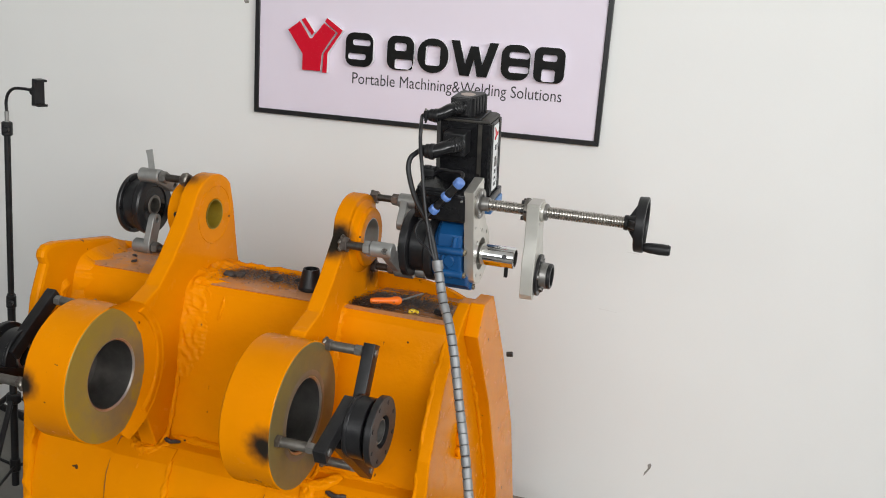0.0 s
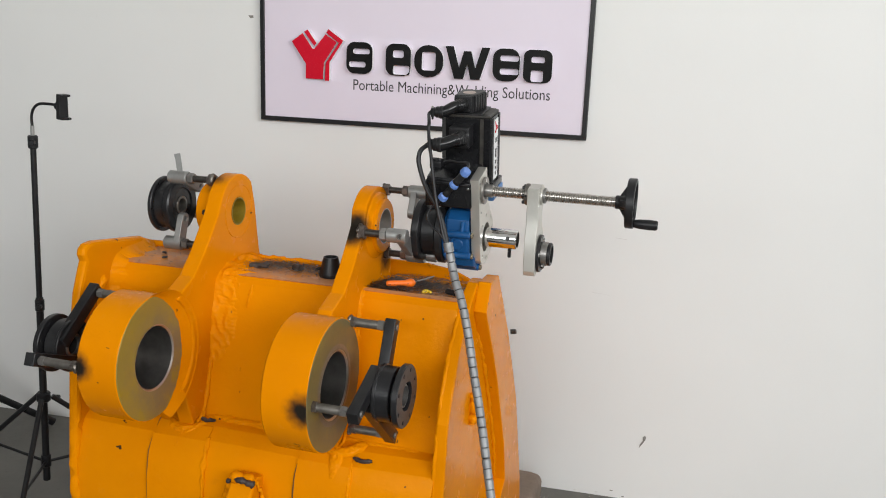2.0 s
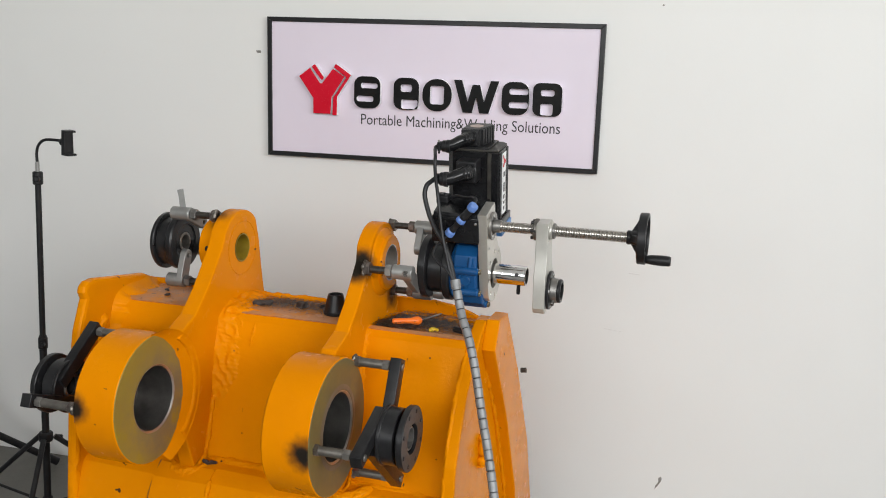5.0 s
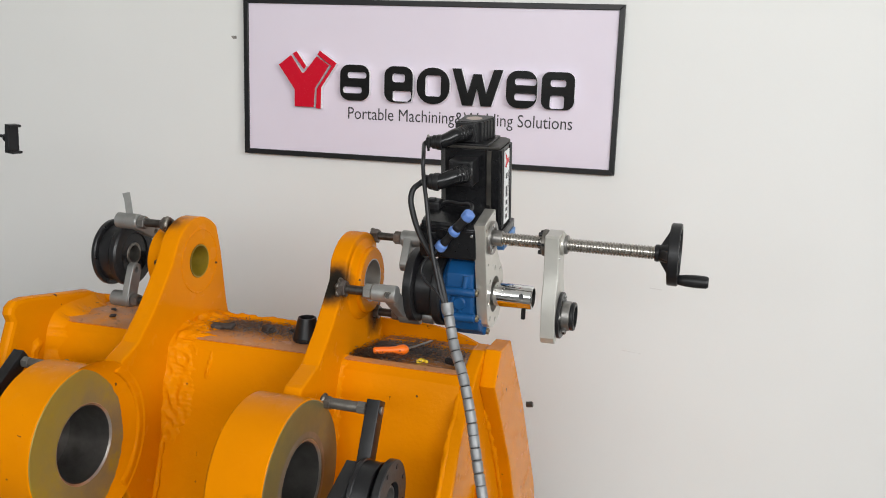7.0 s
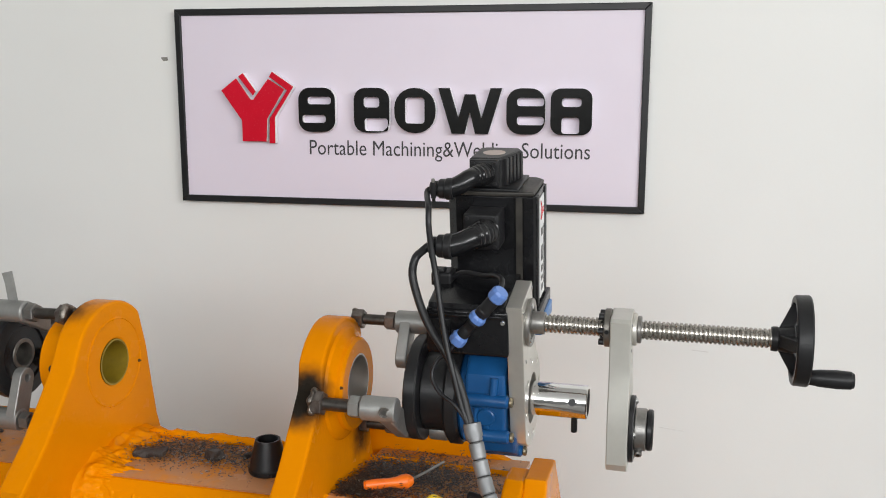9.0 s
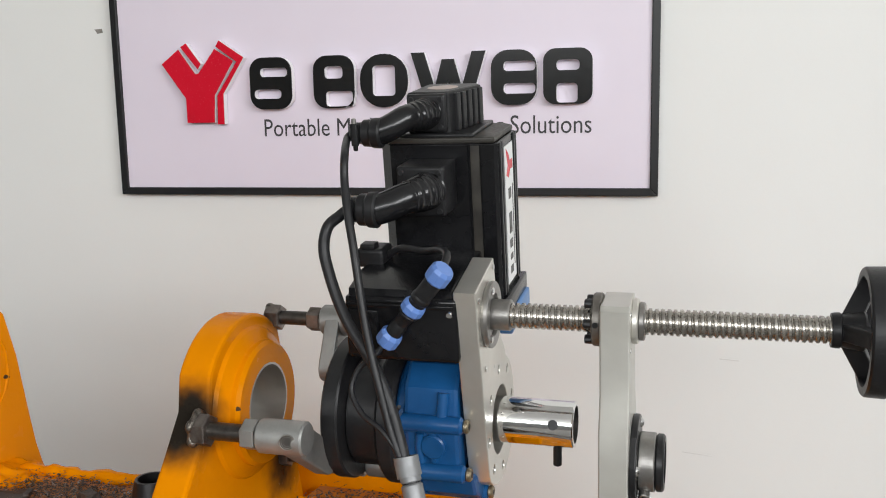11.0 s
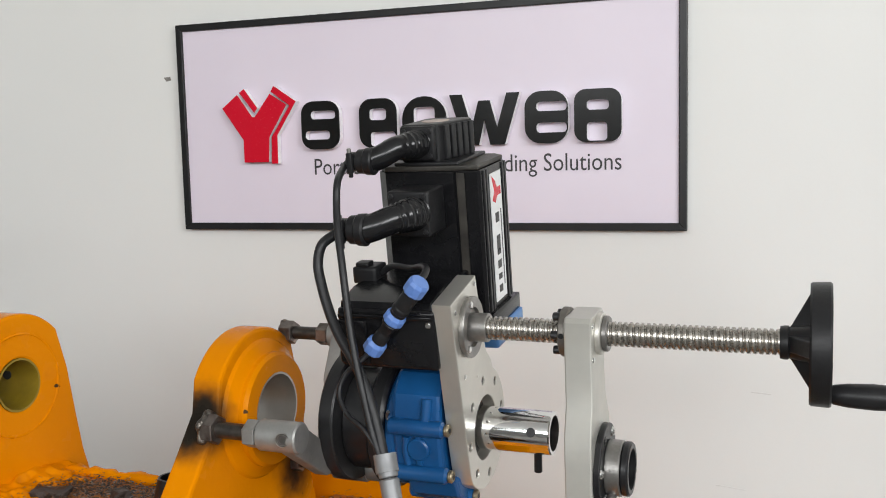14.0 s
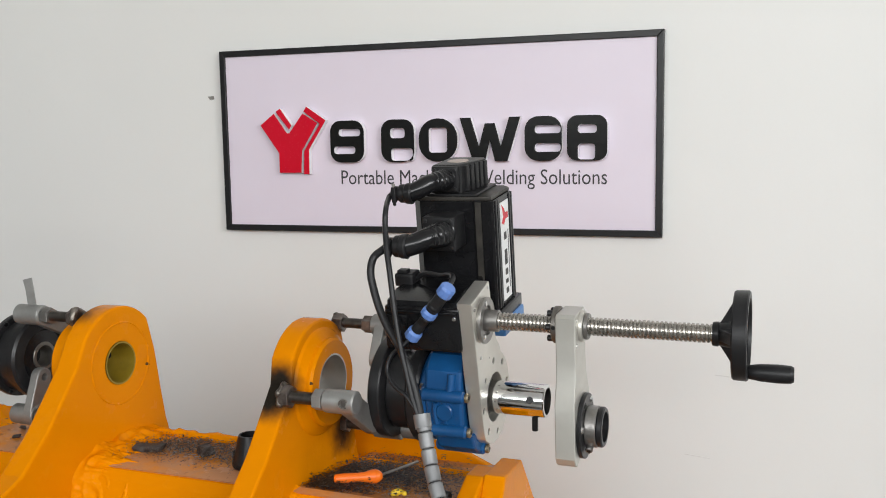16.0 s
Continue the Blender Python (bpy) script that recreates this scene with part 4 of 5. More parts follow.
# two raised ribs and a round plug on the front
r0, r1 = Vector(polar(0.0885, 130)), Vector(polar(0.0785, 153))
part("rib", tube([(0.458, *(r0 * 1.0)), (0.457, *r0.lerp(r1, 0.5)), (0.455, *r1)], 0.0065, 14, 6), BLUE, gear, "rounded cast rib")
part("rib", tube([(0.432, *polar(0.0765, 160)), (0.430, *polar(0.0745, 172)), (0.432, *polar(0.0765, 186))], 0.0045, 12, 6), BLUE, gear)
cb, cn = polar(0.0735, 171)
cap_m = Matrix.Translation((0.446, cb, cn)) @ pose(0, 0, 0, 81, 0, 0)
cap = part("drain_cap", disc(-0.004, 0.0055, 0.0135, cap_m, 0.0018, seg=32), BLUE, gear, "round blue plug")
part("cap_key", rbox(-0.0036, 0.0036, -0.0195, 0.0195, -0.004, 0.0035, 0.0015, cap_m), BLUE, cap, "raised bar of the plug")

# box, motor and plugs stand more upright than the plate
ADJ[0] = Matrix.Translation((0, 0.066, 0.20)) @ pose(0, 0, 0, -8.5, 0, 0) @ Matrix.Translation((0, -0.066, -0.20))
worm = part("worm_box", rbox(0.364, 0.481, -0.052, 0.075, 0.085, 0.153, 0.005), BLACK_PAINT, machine, "black worm gear box")
part("box_cover", flat([(-0.048, 0.152), (0.072, 0.152), (0.072, 0.168), (-0.012, 0.168), (-0.046, 0.160)], 0.366, 0.478, TO_U, bev=0.003), BLACK_PAINT, worm, "sloping cover of the box")
part("side_rib", rbox(0.366, 0.478, -0.0555, -0.05, 0.143, 0.1475, 0.0015), BLACK_PAINT, worm)
part("box_shoulder", rbox(0.3645, 0.400, -0.0545, -0.05, 0.090, 0.140, 0.002), BLACK_PAINT, worm)
cable_box = part("cable_box", rbox(0.356, 0.386, 0.008, 0.040, 0.164, 0.184, 0.004), RUBBER, worm, "small black cable entry box")
part("box_lid", rbox(0.360, 0.376, 0.010, 0.026, 0.183, 0.189, 0.002), RUBBER, cable_box)
part("box_screw", disc(0, 0.004, 0.0035, Matrix.Translation((0.474, -0.0515, 0.138)) @ pose(0, 0, 0, 90, 0, 0), 0.001, seg=12), CHROME, worm)
ADJ[0] = None
# plate with the feed screw bearing above and the drive below
plate = [(-0.0555, 0.178), (0.026, 0.178), (0.027, 0.112), (0.031, 0.080), (0.043, 0.062), *arc(AB, AN, 0.072, 50, -146, 30), (-0.0625, -0.036), (-0.0625, 0.0)]
HOLES = [(AB + r * math.cos(radians(a)), AN + r * math.sin(radians(a))) for a, r in ((80, 0.058), (36, 0.060), (-5, 0.060), (125, 0.055), (174, 0.0525), (220, 0.056), (265, 0.059), (308, 0.059))]
fl_holes = [circle(AB, AN, 0.038)] + [circle(b, n, 0.0052, 14) for b, n in HOLES]
flange = part("drive_plate", flat(plate, 0.478, 0.501, TO_U, fl_holes, 0.0012), ALU, machine, "satin nickel drive plate with drilled holes")
# Black plugs stand in for the shade down each drilled hole.
for b, n in HOLES:
    part("hole_plug", disc(0.4795, 0.4985, 0.0056, along_u(0, b, n), 0.0005, seg=14), BLACK_OX, flange, "black plug that paints a drilled hole dark")
for b, n in ((-0.048, 0.166), (0.019, 0.171), (-0.043, 0.085)):
    part("dowel", disc(0.5005, 0.5025, 0.003, along_u(0, b, n), 0.0005, seg=12), CHROME, flange)
SB, SN = -0.0150, 0.1335                        # feed screw axis
mS = along_u(0, SB, SN)
ring = part("screw_bearing", lathe([(0.500, 0), (0.500, 0.0325), (0.504, 0.0345), (0.507, 0.0345), (0.508, 0.0335), (0.508, 0.0225), (0.504, 0.0215), (0.504, 0.016), (0.525, 0.016), (0.526, 0.015), (0.526, 0)], mS, 48), STEEL, machine, "bearing ring of the feed screw")
for a in (95, 215, 335):
    part("ring_screw", disc(0.507, 0.510, 0.0042, along_u(0, SB + 0.0280 * math.cos(radians(a)), SN + 0.0280 * math.sin(radians(a))), 0.001, seg=12), CHROME, ring)


def thread(u0, u1, r, pitch, depth, seg=32, per=8):
    """A rolled ball-screw thread along u."""
    bm = bmesh.new()
    rows = int((u1 - u0) / pitch * per)
    grid = []
    for i in range(rows + 1):
        u = u0 + (u1 - u0) * i / rows
        row = []
        for k in range(seg):
            a = k * math.tau / seg
            ph = math.cos(u / pitch * math.tau - a)
            rr = r - depth * max(0.0, (ph - 0.1) / 0.9) ** 0.6
            row.append(bm.verts.new((u, SB + rr * math.cos(a), SN + rr * math.sin(a))))
        grid.append(row)
    for a, b in zip(grid, grid[1:]):
        for k in range(seg):
            j = (k + 1) % seg
            bm.faces.new((a[k], b[k], b[j], a[j]))
    bm.faces.new(grid[0])
    bm.faces.new(grid[-1][::-1])
    bmesh.ops.recalc_face_normals(bm, faces=bm.faces)
    for f in bm.faces:
        f.tag = True
    return bm


part("feed_screw", thread(0.526, 0.832, 0.0131, 0.0060, 0.0022, per=10), SCREW, machine, "polished ball screw")
# hollow drive shaft with its pin
shaft = part("drive_shaft", lathe([(0.496, 0.0), (0.497, 0.0255), (0.5825, 0.0255), (0.584, 0.0245), (0.584, 0.0205), (0.54, 0.0205), (0.54, 0.0)], mA, 56), CHROME, machine, "polished hollow drive shaft")
# Recess and shaft lining carry the shade of the hollow in their colour.
part("bore_recess", lathe([(0.486, 0.0405), (0.486, 0.0)], mA, 40), BORE_SHADED, flange)
part("shaft_shade", lathe([(0.5835, 0.0203), (0.541, 0.0203), (0.541, 0.0)], mA, 40), BORE_SHADED, shaft, "lining that paints the shaft's inside dark")
# Thin black disc on the shaft, painting the shade of its cross hole.
part("cross_hole_disc", disc(0.0, 0.0008, 0.0055, Matrix.Translation((0.563, AB, AN)) @ pose(0, 0, 0, 60, 0, 0) @ Matrix.Translation((0, 0, 0.0252)), 0.0001, seg=20), BLACK_OX, shaft, "black disc painted as the shade of a cross hole")
part("lock_pin", disc(0.0, 0.026, 0.0048, Matrix.Translation((0.564, AB - 0.005, AN - 0.022)) @ pose(0, 0, 0, 180 - 16, 0, 0), 0.001, seg=14), BLACK_OX, shaft, "black lock pin")

# motor
ADJ[0] = Matrix.Translation((0, 0.066, 0.20)) @ pose(0, 0, 0, -8.5, 0, 0) @ Matrix.Translation((0, -0.066, -0.20))
MU0, MU1, MB0, MB1, C = 0.368, 0.500, 0.066, 0.172, 0.014
oct_out = [(MU0 + C, MB0), (0.468, MB0), (0.469, MB0 + 0.004), (0.482, MB0 + 0.004), (0.483, MB0 + 0.001), (MU1 - 0.003, MB0 + 0.001), (MU1, MB0 + 0.006), (MU1, MB1 - C), (MU1 - C, MB1), (MU0 + C, MB1), (MU0, MB1 - C), (MU0, MB0 + C)]
IDN = Matrix.Identity(4)
motor = part("motor_body", flat(oct_out, 0.112, 0.286, IDN, bev=0.0012), BLACK_PAINT, machine, "black servo motor body")
part("motor_top", flat([(MU0 + 0.013, MB0 + 0.001), (0.466, MB0 + 0.001), (0.484, MB0 + 0.004), (MU1 - 0.003, MB0 + 0.006), (MU1 - 0.002, MB1 - C), (MU1 - C, MB1 - 0.001), (MU0 + C, MB1 - 0.001), (MU0 + 0.002, MB1 - C), (MU0 + 0.002, MB0 + 0.014)], 0.286, 0.2925, IDN, bev=0.002), DUSTY_BLACK, motor, "dusty motor end cover")
part("motor_base", rbox(MU0 - 0.002, MU1 + 0.006, MB0 + 0.004, MB1 + 0.004, 0.092, 0.112, 0.003), BLACK_PAINT, motor, "square motor flange")
part("adapter_block", rbox(MU0 + 0.01, MU1 + 0.009, MB0 + 0.006, MB1 + 0.004, 0.070, 0.0925, 0.004), ADAPTER, machine, "light blue adapter block")
for k, b in enumerate((0.078, 0.087, 0.146, 0.155)):
    part("body_groove", rbox(MU1 - 0.0005, MU1 + 0.0018, b, b + 0.005, 0.114, 0.285, 0.0006), BLACK_OX, motor)
part("corner_strip", rbox(0.4705, 0.4805, MB0 + 0.003, MB0 + 0.0045, 0.114, 0.284, 0.0006), DUSTY_BLACK, motor, "dusty recessed corner strip")
label = part("motor_label", rbox(MU1 + 0.0004, MU1 + 0.0014, 0.099, 0.139, 0.120, 0.277, 0.0), LABEL, motor, "white vinyl label strip")
part("label_mark", flat([(0.104, 0.274), (0.116, 0.266), (0.122, 0.258), (0.135, 0.258), (0.135, 0.248), (0.122, 0.248), (0.114, 0.240), (0.104, 0.244), (0.112, 0.254)], MU1 + 0.0012, MU1 + 0.0018, TO_U, bev=0.0001), RED, label, "red mark on the label")
for n0, n1 in ((0.214, 0.230), (0.178, 0.202), (0.174, 0.186), (0.157, 0.171), (0.143, 0.154), (0.127, 0.140)):
    part("label_bar", rbox(MU1 + 0.0012, MU1 + 0.0018, 0.111, 0.1235, n0 + 0.002, n1 - 0.002, 0.0), GLOSS_BLACK, label, "black bar on the label")
part("label_bar", rbox(MU1 + 0.0012, MU1 + 0.0018, 0.1305, 0.133, 0.135, 0.230, 0.0), INK, label)
# encoder cap with ribs
enc_out = [(0.401, 0.079), (0.443, 0.079), (0.447, 0.082), (0.457, 0.112), (0.466, 0.146), (0.460, 0.158), (0.41, 0.160), (0.401, 0.153)]
enc = part("encoder_cap", flat(enc_out, 0.292, 0.340, IDN, bev=0.003), RUBBER, machine, "ribbed black encoder cap")
for k in range(5):
    part("cap_rib", rbox(-0.003, 0.0035, -0.0042, 0.0042, 0.297, 0.337, 0.001, Matrix.Translation((0.4515 + 0.0031 * k, 0.094 + 0.0122 * k, 0)) @ Matrix.Rotation(-0.2, 4, "Z")), RUBBER, enc)
part("cap_sticker", disc(0.340, 0.3407, 0.017, Matrix.Translation((0.430, 0.118, 0)), 0.0002, seg=32), plain("faded_pink_sticker", (0.42, 0.33, 0.29), (0.52, 0.44, 0.40), 0.5, 0.0, 60, 240, 0.05), enc, "faded round sticker")
part("cap_foot", rbox(0.392, 0.474, 0.071, 0.168, 0.2915, 0.2965, 0.002), RUBBER, enc)


def plug(u, b, n, box, mid, du, r):
    """A square socket box with a ribbed boot and an elbow hose that turns to -u and ends in a clamp."""
    u0, u1, n0, n1, b1 = box
    pl = part("socket_box", rbox(u0, u1, b, b1, n0, n1, 0.003), RUBBER, machine, "square black socket")
    for x in (u0 + 0.0055, u1 - 0.0055):
        for z in (n0 + 0.0055, n1 - 0.0055):
            part("plate_screw", disc(0, 0.0025, 0.0032, Matrix.Translation((x, b, z)) @ pose(0, 0, 0, 90, 0, 0), 0.0008, seg=12), BLACK_OX, pl, "small screw")
    boot = [(u, b + 0.002, n), (u - 0.001, b - 0.008, n), (u - 0.005, b - 0.019, n), (u - 0.012, b - 0.028, n - 0.001)]
    e = part("ribbed_boot", tube(boot, r, 26, 12, radius=lambda k, c: r * 1.32 - 0.0014 * abs(math.sin(k * 0.55)) - 0.0035 * k / c), CORRUGATED, machine, "ribbed rubber boot")
    path = [(u - 0.007, b - 0.022, n), (u - 0.014, b - 0.032, n - 0.001), (u - 0.026, b - 0.041, n - mid * 0.6), (u - 0.040, b - 0.045, n - mid), (u - du, b - 0.046, n - mid)]
    part("elbow_hose", tube(path, r, 26, 10), CORRUGATED, e, "glossy black elbow hose")
    end = Vector(path[-1])
    part("hose_sleeve", lathe([(-0.004, 0.0), (-0.004, r * 0.9), (-0.002, r * 1.02), (0.006, r * 1.04), (0.008, r * 1.14), (0.016, r * 1.16), (0.018, r * 1.02), (0.018, 0.0)], along_u(*end), 28), RUBBER, e, "sleeve on the end of the hose")
    part("cable_clamp", disc(-0.016, -0.003, r * 0.82, along_u(*end), 0.002, seg=24), RUBBER, e, "ribbed cable clamp")
    part("clamp_saddle", rbox(end.x - 0.013, end.x - 0.006, end.y - r * 0.95, end.y - r * 0.55, end.z - r * 0.85, end.z + r * 0.85, 0.0015), RUBBER, e)
    for s in (-1, 1):
        part("clamp_screw", disc(0, r * 0.42, 0.0026, Matrix.Translation(end + Vector((-0.0095, -r * 0.75, s * r * 0.8))) @ pose(0, 0, 0, 0 if s > 0 else 180, 0, 0), 0.0008, seg=10), STEEL if s > 0 else BLACK_OX, e, "clamp screw")
    return ADJ[0] @ (end + Vector((-0.016, 0, 0)))


low_end = plug(0.436, 0.018, 0.2465, (0.404, 0.455, 0.219, 0.271, 0.067), 0.0095, 0.054, 0.0158)
up_end = plug(0.423, 0.072, 0.3185, (0.402, 0.445, 0.298, 0.3385, 0.083), 0.0130, 0.051, 0.0138)
ADJ[0] = None

# clamp arm on the feed screw, hanging straight down
ARM = Matrix.Translation((0, SB, SN)) @ pose(0, 0, 0, -16 + 4, 0, 0)
armp = [(-0.034, 0.018), (-0.029, 0.0225), (0.022, 0.0225), (0.027, 0.018), (0.027, -0.050), (0.031, -0.075), (0.046, -0.105), *arc(0.004, -0.150, 0.047, 25, -110, 18), (-0.034, -0.199), (-0.042, -0.194), (-0.047, -0.184), (-0.046, -0.104), (-0.034, -0.070)]
arm = part("clamp_arm", flat(armp, 0.6185, 0.6475, ARM @ TO_U, [circle(0.004, -0.150, 0.024)], 0.0016), ALU_WARM, machine, "silver clamp arm on the feed screw")
nut = part("screw_nut", disc(0.609, 0.6185, 0.0268, mS, 0.0015, 0.0135, 40), STUD, arm, "dark ball nut flange")
# Black disc painted as the shade of a hole in the nut.
part("nut_hole", disc(0.0, 0.0008, 0.003, Matrix.Translation((0.6135, SB, SN)) @ pose(0, 0, 0, 74, 0, 0) @ Matrix.Translation((0, 0, 0.0264)), 0.0001, seg=14), BLACK_OX, nut)
for a in (45, 105, 165, 225, 285, 345):
    part("nut_bolt", disc(0.6015, 0.6095, 0.0046, along_u(0, SB + 0.0208 * math.cos(radians(a)), SN + 0.0208 * math.sin(radians(a))), 0.0008, seg=14), BLACK_OX, nut)
part("nut_collar", disc(0.647, 0.6535, 0.0225, mS, 0.0012, 0.0135, 40), ALU, arm)
part("nut_collar_step", disc(0.6535, 0.6595, 0.0190, mS, 0.0012, 0.0135, 40), STEEL, arm)
for b, n in ((-0.026, 0.014), (0.020, 0.014), (-0.027, -0.022)):
    part("arm_dowel", disc(0.647, 0.6485, 0.0028, ARM @ along_u(0, b, n), 0.0005, seg=12), CHROME, arm)
bm_c = ARM @ Matrix.Translation((0, 0.004, -0.150))
mC = bm_c @ pose(0, 0, 0, 0, 90, 0)
bplate = part("bearing_plate", flat([*arc(0, 0, 0.0475, 40, 128, 14), *arc(0, 0, 0.0475, 165, 305, 20), *arc(0, 0, 0.0475, 340, 352, 4)], 0.6475, 0.6545, bm_c @ TO_U, [circle(0, 0, 0.024)], 0.0015), BLACK_OX, arm, "black bearing plate")
for a in (55, 170, 270):
    part("plate_bolt", lathe([(0.6535, 0.0), (0.6545, 0.0052), (0.656, 0.0048), (0.6575, 0.0028), (0.658, 0.0)], bm_c @ along_u(0, 0.0395 * math.cos(radians(a)), 0.0395 * math.sin(radians(a))), 16), CHROME, bplate, "bright button bolt")
for a in (112, 285):
    # Darker disc on the plate, painting the shade of a slot.
    part("plate_slot", disc(0.6540, 0.6549, 0.0055, bm_c @ along_u(0, 0.036 * math.cos(radians(a)), 0.036 * math.sin(radians(a))), 0.0002, seg=14), BLACK_PAINT, bplate)
collar = part("shaft_collar", disc(0.6545, 0.671, 0.0300, mC, 0.0012, 0.022, 48), STEEL, arm, "steel shaft collar")
part("collar_end", disc(0.671, 0.680, 0.0292, mC, 0.002, 0.022, 48), BLACK_OX, collar, "black collar ring")
# Dark lining: the shade inside the collar, put into its colour.
part("collar_bore", lathe([(0.677, 0.0222), (0.62, 0.0222), (0.62, 0.0)], mC, 40), BORE_SHADED, collar)
sc = bm_c @ Matrix.Translation((0.661, -0.016, -0.024)) @ pose(0, 0, 0, 118, 0, 0)
part("set_screw", disc(0.0, 0.010, 0.0055, sc, 0.001, seg=16), STEEL, collar, "set screw")
# Black disc painted as the shade of the screw's hex socket.
part("screw_socket", disc(0.0098, 0.0104, 0.003, sc, 0.0001, seg=6), BLACK_OX, collar)

# crank wheel
mW = along_u(-0.010, SB, SN)
wheel = part("crank_wheel", lathe([(0.865, 0.051), (0.865, 0.0585), (0.867, 0.0600), (0.883, 0.0606), (0.885, 0.0592), (0.885, 0.051), (0.881, 0.0495), (0.868, 0.0495), (0.865, 0.051)], mW, 72), RUBBER, machine, "black plastic crank wheel")
part("wheel_hub", lathe([(0.838, 0.0), (0.838, 0.0160), (0.842, 0.0168), (0.8455, 0.0168), (0.847, 0.0150), (0.852, 0.0165), (0.866, 0.0185), (0.868, 0.017), (0.868, 0.0)], mW, 40), RUBBER, wheel, "hub of the crank wheel")
for a in (70, 190, 310):
    sp = flat([(0.845, 0.012), (0.848, 0.0155), (0.866, 0.053), (0.882, 0.053), (0.874, 0.030), (0.866, 0.012)], -0.008, 0.008, Matrix.Translation((-0.010, SB, SN)) @ Matrix.Rotation(radians(a), 4, "X") @ Matrix(((1, 0, 0, 0), (0, 0, 1, 0), (0, 1, 0, 0), (0, 0, 0, 1))), bev=0.0015)
    part("wheel_spoke", sp, RUBBER, wheel, "flat sloping spoke")
gr = Matrix.Translation((-0.010, SB, SN)) @ pose(0, 0, 0, -16 + 0, 0, 0) @ Matrix.Translation((0, -0.012, -0.046))
part("crank_grip", lathe([(0.884, 0.0), (0.884, 0.008), (0.887, 0.0095), (0.90, 0.0115), (0.922, 0.0125), (0.938, 0.0118), (0.942, 0.0095), (0.942, 0.0)], gr @ pose(0, 0, 0, 0, 90, 0), 32), RUBBER, wheel, "tapered crank grip")

# inline connector with blue rings
cA, cB = Vector((0.473, -0.073, 0.207)), Vector((0.4115, -0.076, 0.1325))
cq = (cB - cA).to_track_quat("Z", "Y").to_matrix().to_4x4()
mK = Matrix.Translation(cA) @ cq
K = part("cable_connector", lathe([(0.008, 0.0), (0.008, 0.0085), (0.012, 0.0094), (0.030, 0.0094), (0.032, 0.0102), (0.036, 0.0102), (0.038, 0.0092), (0.052, 0.0092), (0.060, 0.0082), (0.070, 0.0072), (0.074, 0.0086), (0.086, 0.0086), (0.09, 0.0)], mK, 28), RUBBER, machine, "black inline cable connector")
for z0, z1, r in ((-0.008, 0.010, 0.0122), (0.041, 0.054, 0.0122), (0.084, 0.101, 0.0120)):
    part("blue_ring", lathe([(z0, 0.0), (z0, r * 0.82), (z0 + 0.0015, r * 0.9), (z0 + 0.004, r), (z1 - 0.0025, r), (z1 - 0.001, r * 0.9), (z1, r * 0.8), (z1, 0.0)], mK, 10), BLUE_PLASTIC, K, "blue ribbed coupling ring")
part("ring_lip", disc(0.0545, 0.0575, 0.0105, mK, 0.0008, seg=24), RUBBER, K)

# studs and levers that hold the drive to the ear, in the bucket's frame
holder = thing("drive_bracket", (0.26, PIN_V, PIN_W - 0.1), "grey cast levers and welded studs holding the drive", "bracket", turn=F)
cast_lever(holder, 0.280, 0.332, -1.083, 1.2155, -1.01, 1.165, 0.316)
stud(holder, 0.280, 0.204, -1.083, 1.2155, 0.0165, 0.0095, ROD, CAST)
hm = Matrix.Translation((0.318, -1.1002, 1.2175)) @ pose(0, 0, 0, 90, 0, 12)
# Dark disc on the lever gives the hole its shade by colour.
part("lever_hole_disc", disc(0.0, 0.0014, 0.0082, hm, 0.0003, seg=24), BORE_SHADED, holder, "dark disc painted as the shade of a threaded hole")
for k in range(3):
    part("hole_thread", lathe([(0.0012 - 0.0002 * k, 0.0084 - 0.0018 * k), (0.0020 - 0.0002 * k, 0.0078 - 0.0018 * k), (0.0012 - 0.0002 * k, 0.0072 - 0.0018 * k)], hm, 24), BORE, holder)
cast_lever(holder, 0.275, 0.330, -0.903, 1.2955, -0.93, 1.245, 0.293)
stud(holder, 0.275, 0.202, -0.903, 1.2955, 0.0145, 0.0085, ROD, HEATED)
cast_lever(holder, 0.275, 0.325, -0.905, 1.122, -0.94, 1.165, 0.308)
stud(holder, 0.275, 0.207, -0.905, 1.122, 0.0145, 0.009, ROD, HEATED)

# ---- cables and conduit ----
conduit_path = [(0.4450, -1.106, 1.215), (0.4538, -1.114, 1.187), (0.463, -1.123, 1.160), (0.476, -1.137, 1.130), (0.500, -1.158, 1.085), (0.524, -1.182, 1.02), (0.549, -1.212, 0.94), (0.580, -1.25, 0.85), (0.614, -1.30, 0.745), (0.644, -1.34, 0.63), (0.66, -1.37, 0.45), (0.67, -1.38, 0.2), (0.69, -1.42, 0.06), (0.76, -1.50, 0.014), (1.0, -1.62, 0.013), (1.5, -1.7, 0.013)]
conduit = thing("flexible_conduit", (0.67, -1.38, 0.0), "ribbed grey metal conduit hanging from the drive cables", "conduit", turn=F)
cp = smooth_path(conduit_path, 40)
length = [0.0]
for a, b in zip(cp, cp[1:]):
    length.append(length[-1] + (b - a).length)
pitch = 0.0235
fine = []
for k in range(int(length[-1] / (pitch / 12))):
    t = k * pitch / 12
    i = next(j for j, x in enumerate(length) if x >= t)
    fine.append(cp[i])
armour = tube(fine, 0.0106, 20, 1, radius=lambda k, n: 0.0106 - 0.0004 * (k % 12) / 12 if k % 12 else 0.0080)
for f in armour.faces:
    f.tag = False
part("armour", armour, CONDUIT, conduit, "segmented metal armour")
# Added dark tube, wide enough to fill the grooves with painted shade.
part("gap_shade_tube", tube(conduit_path, 0.0090, 12, 8), RUBBER, conduit, "dark tube that paints shade into the gaps between segments")
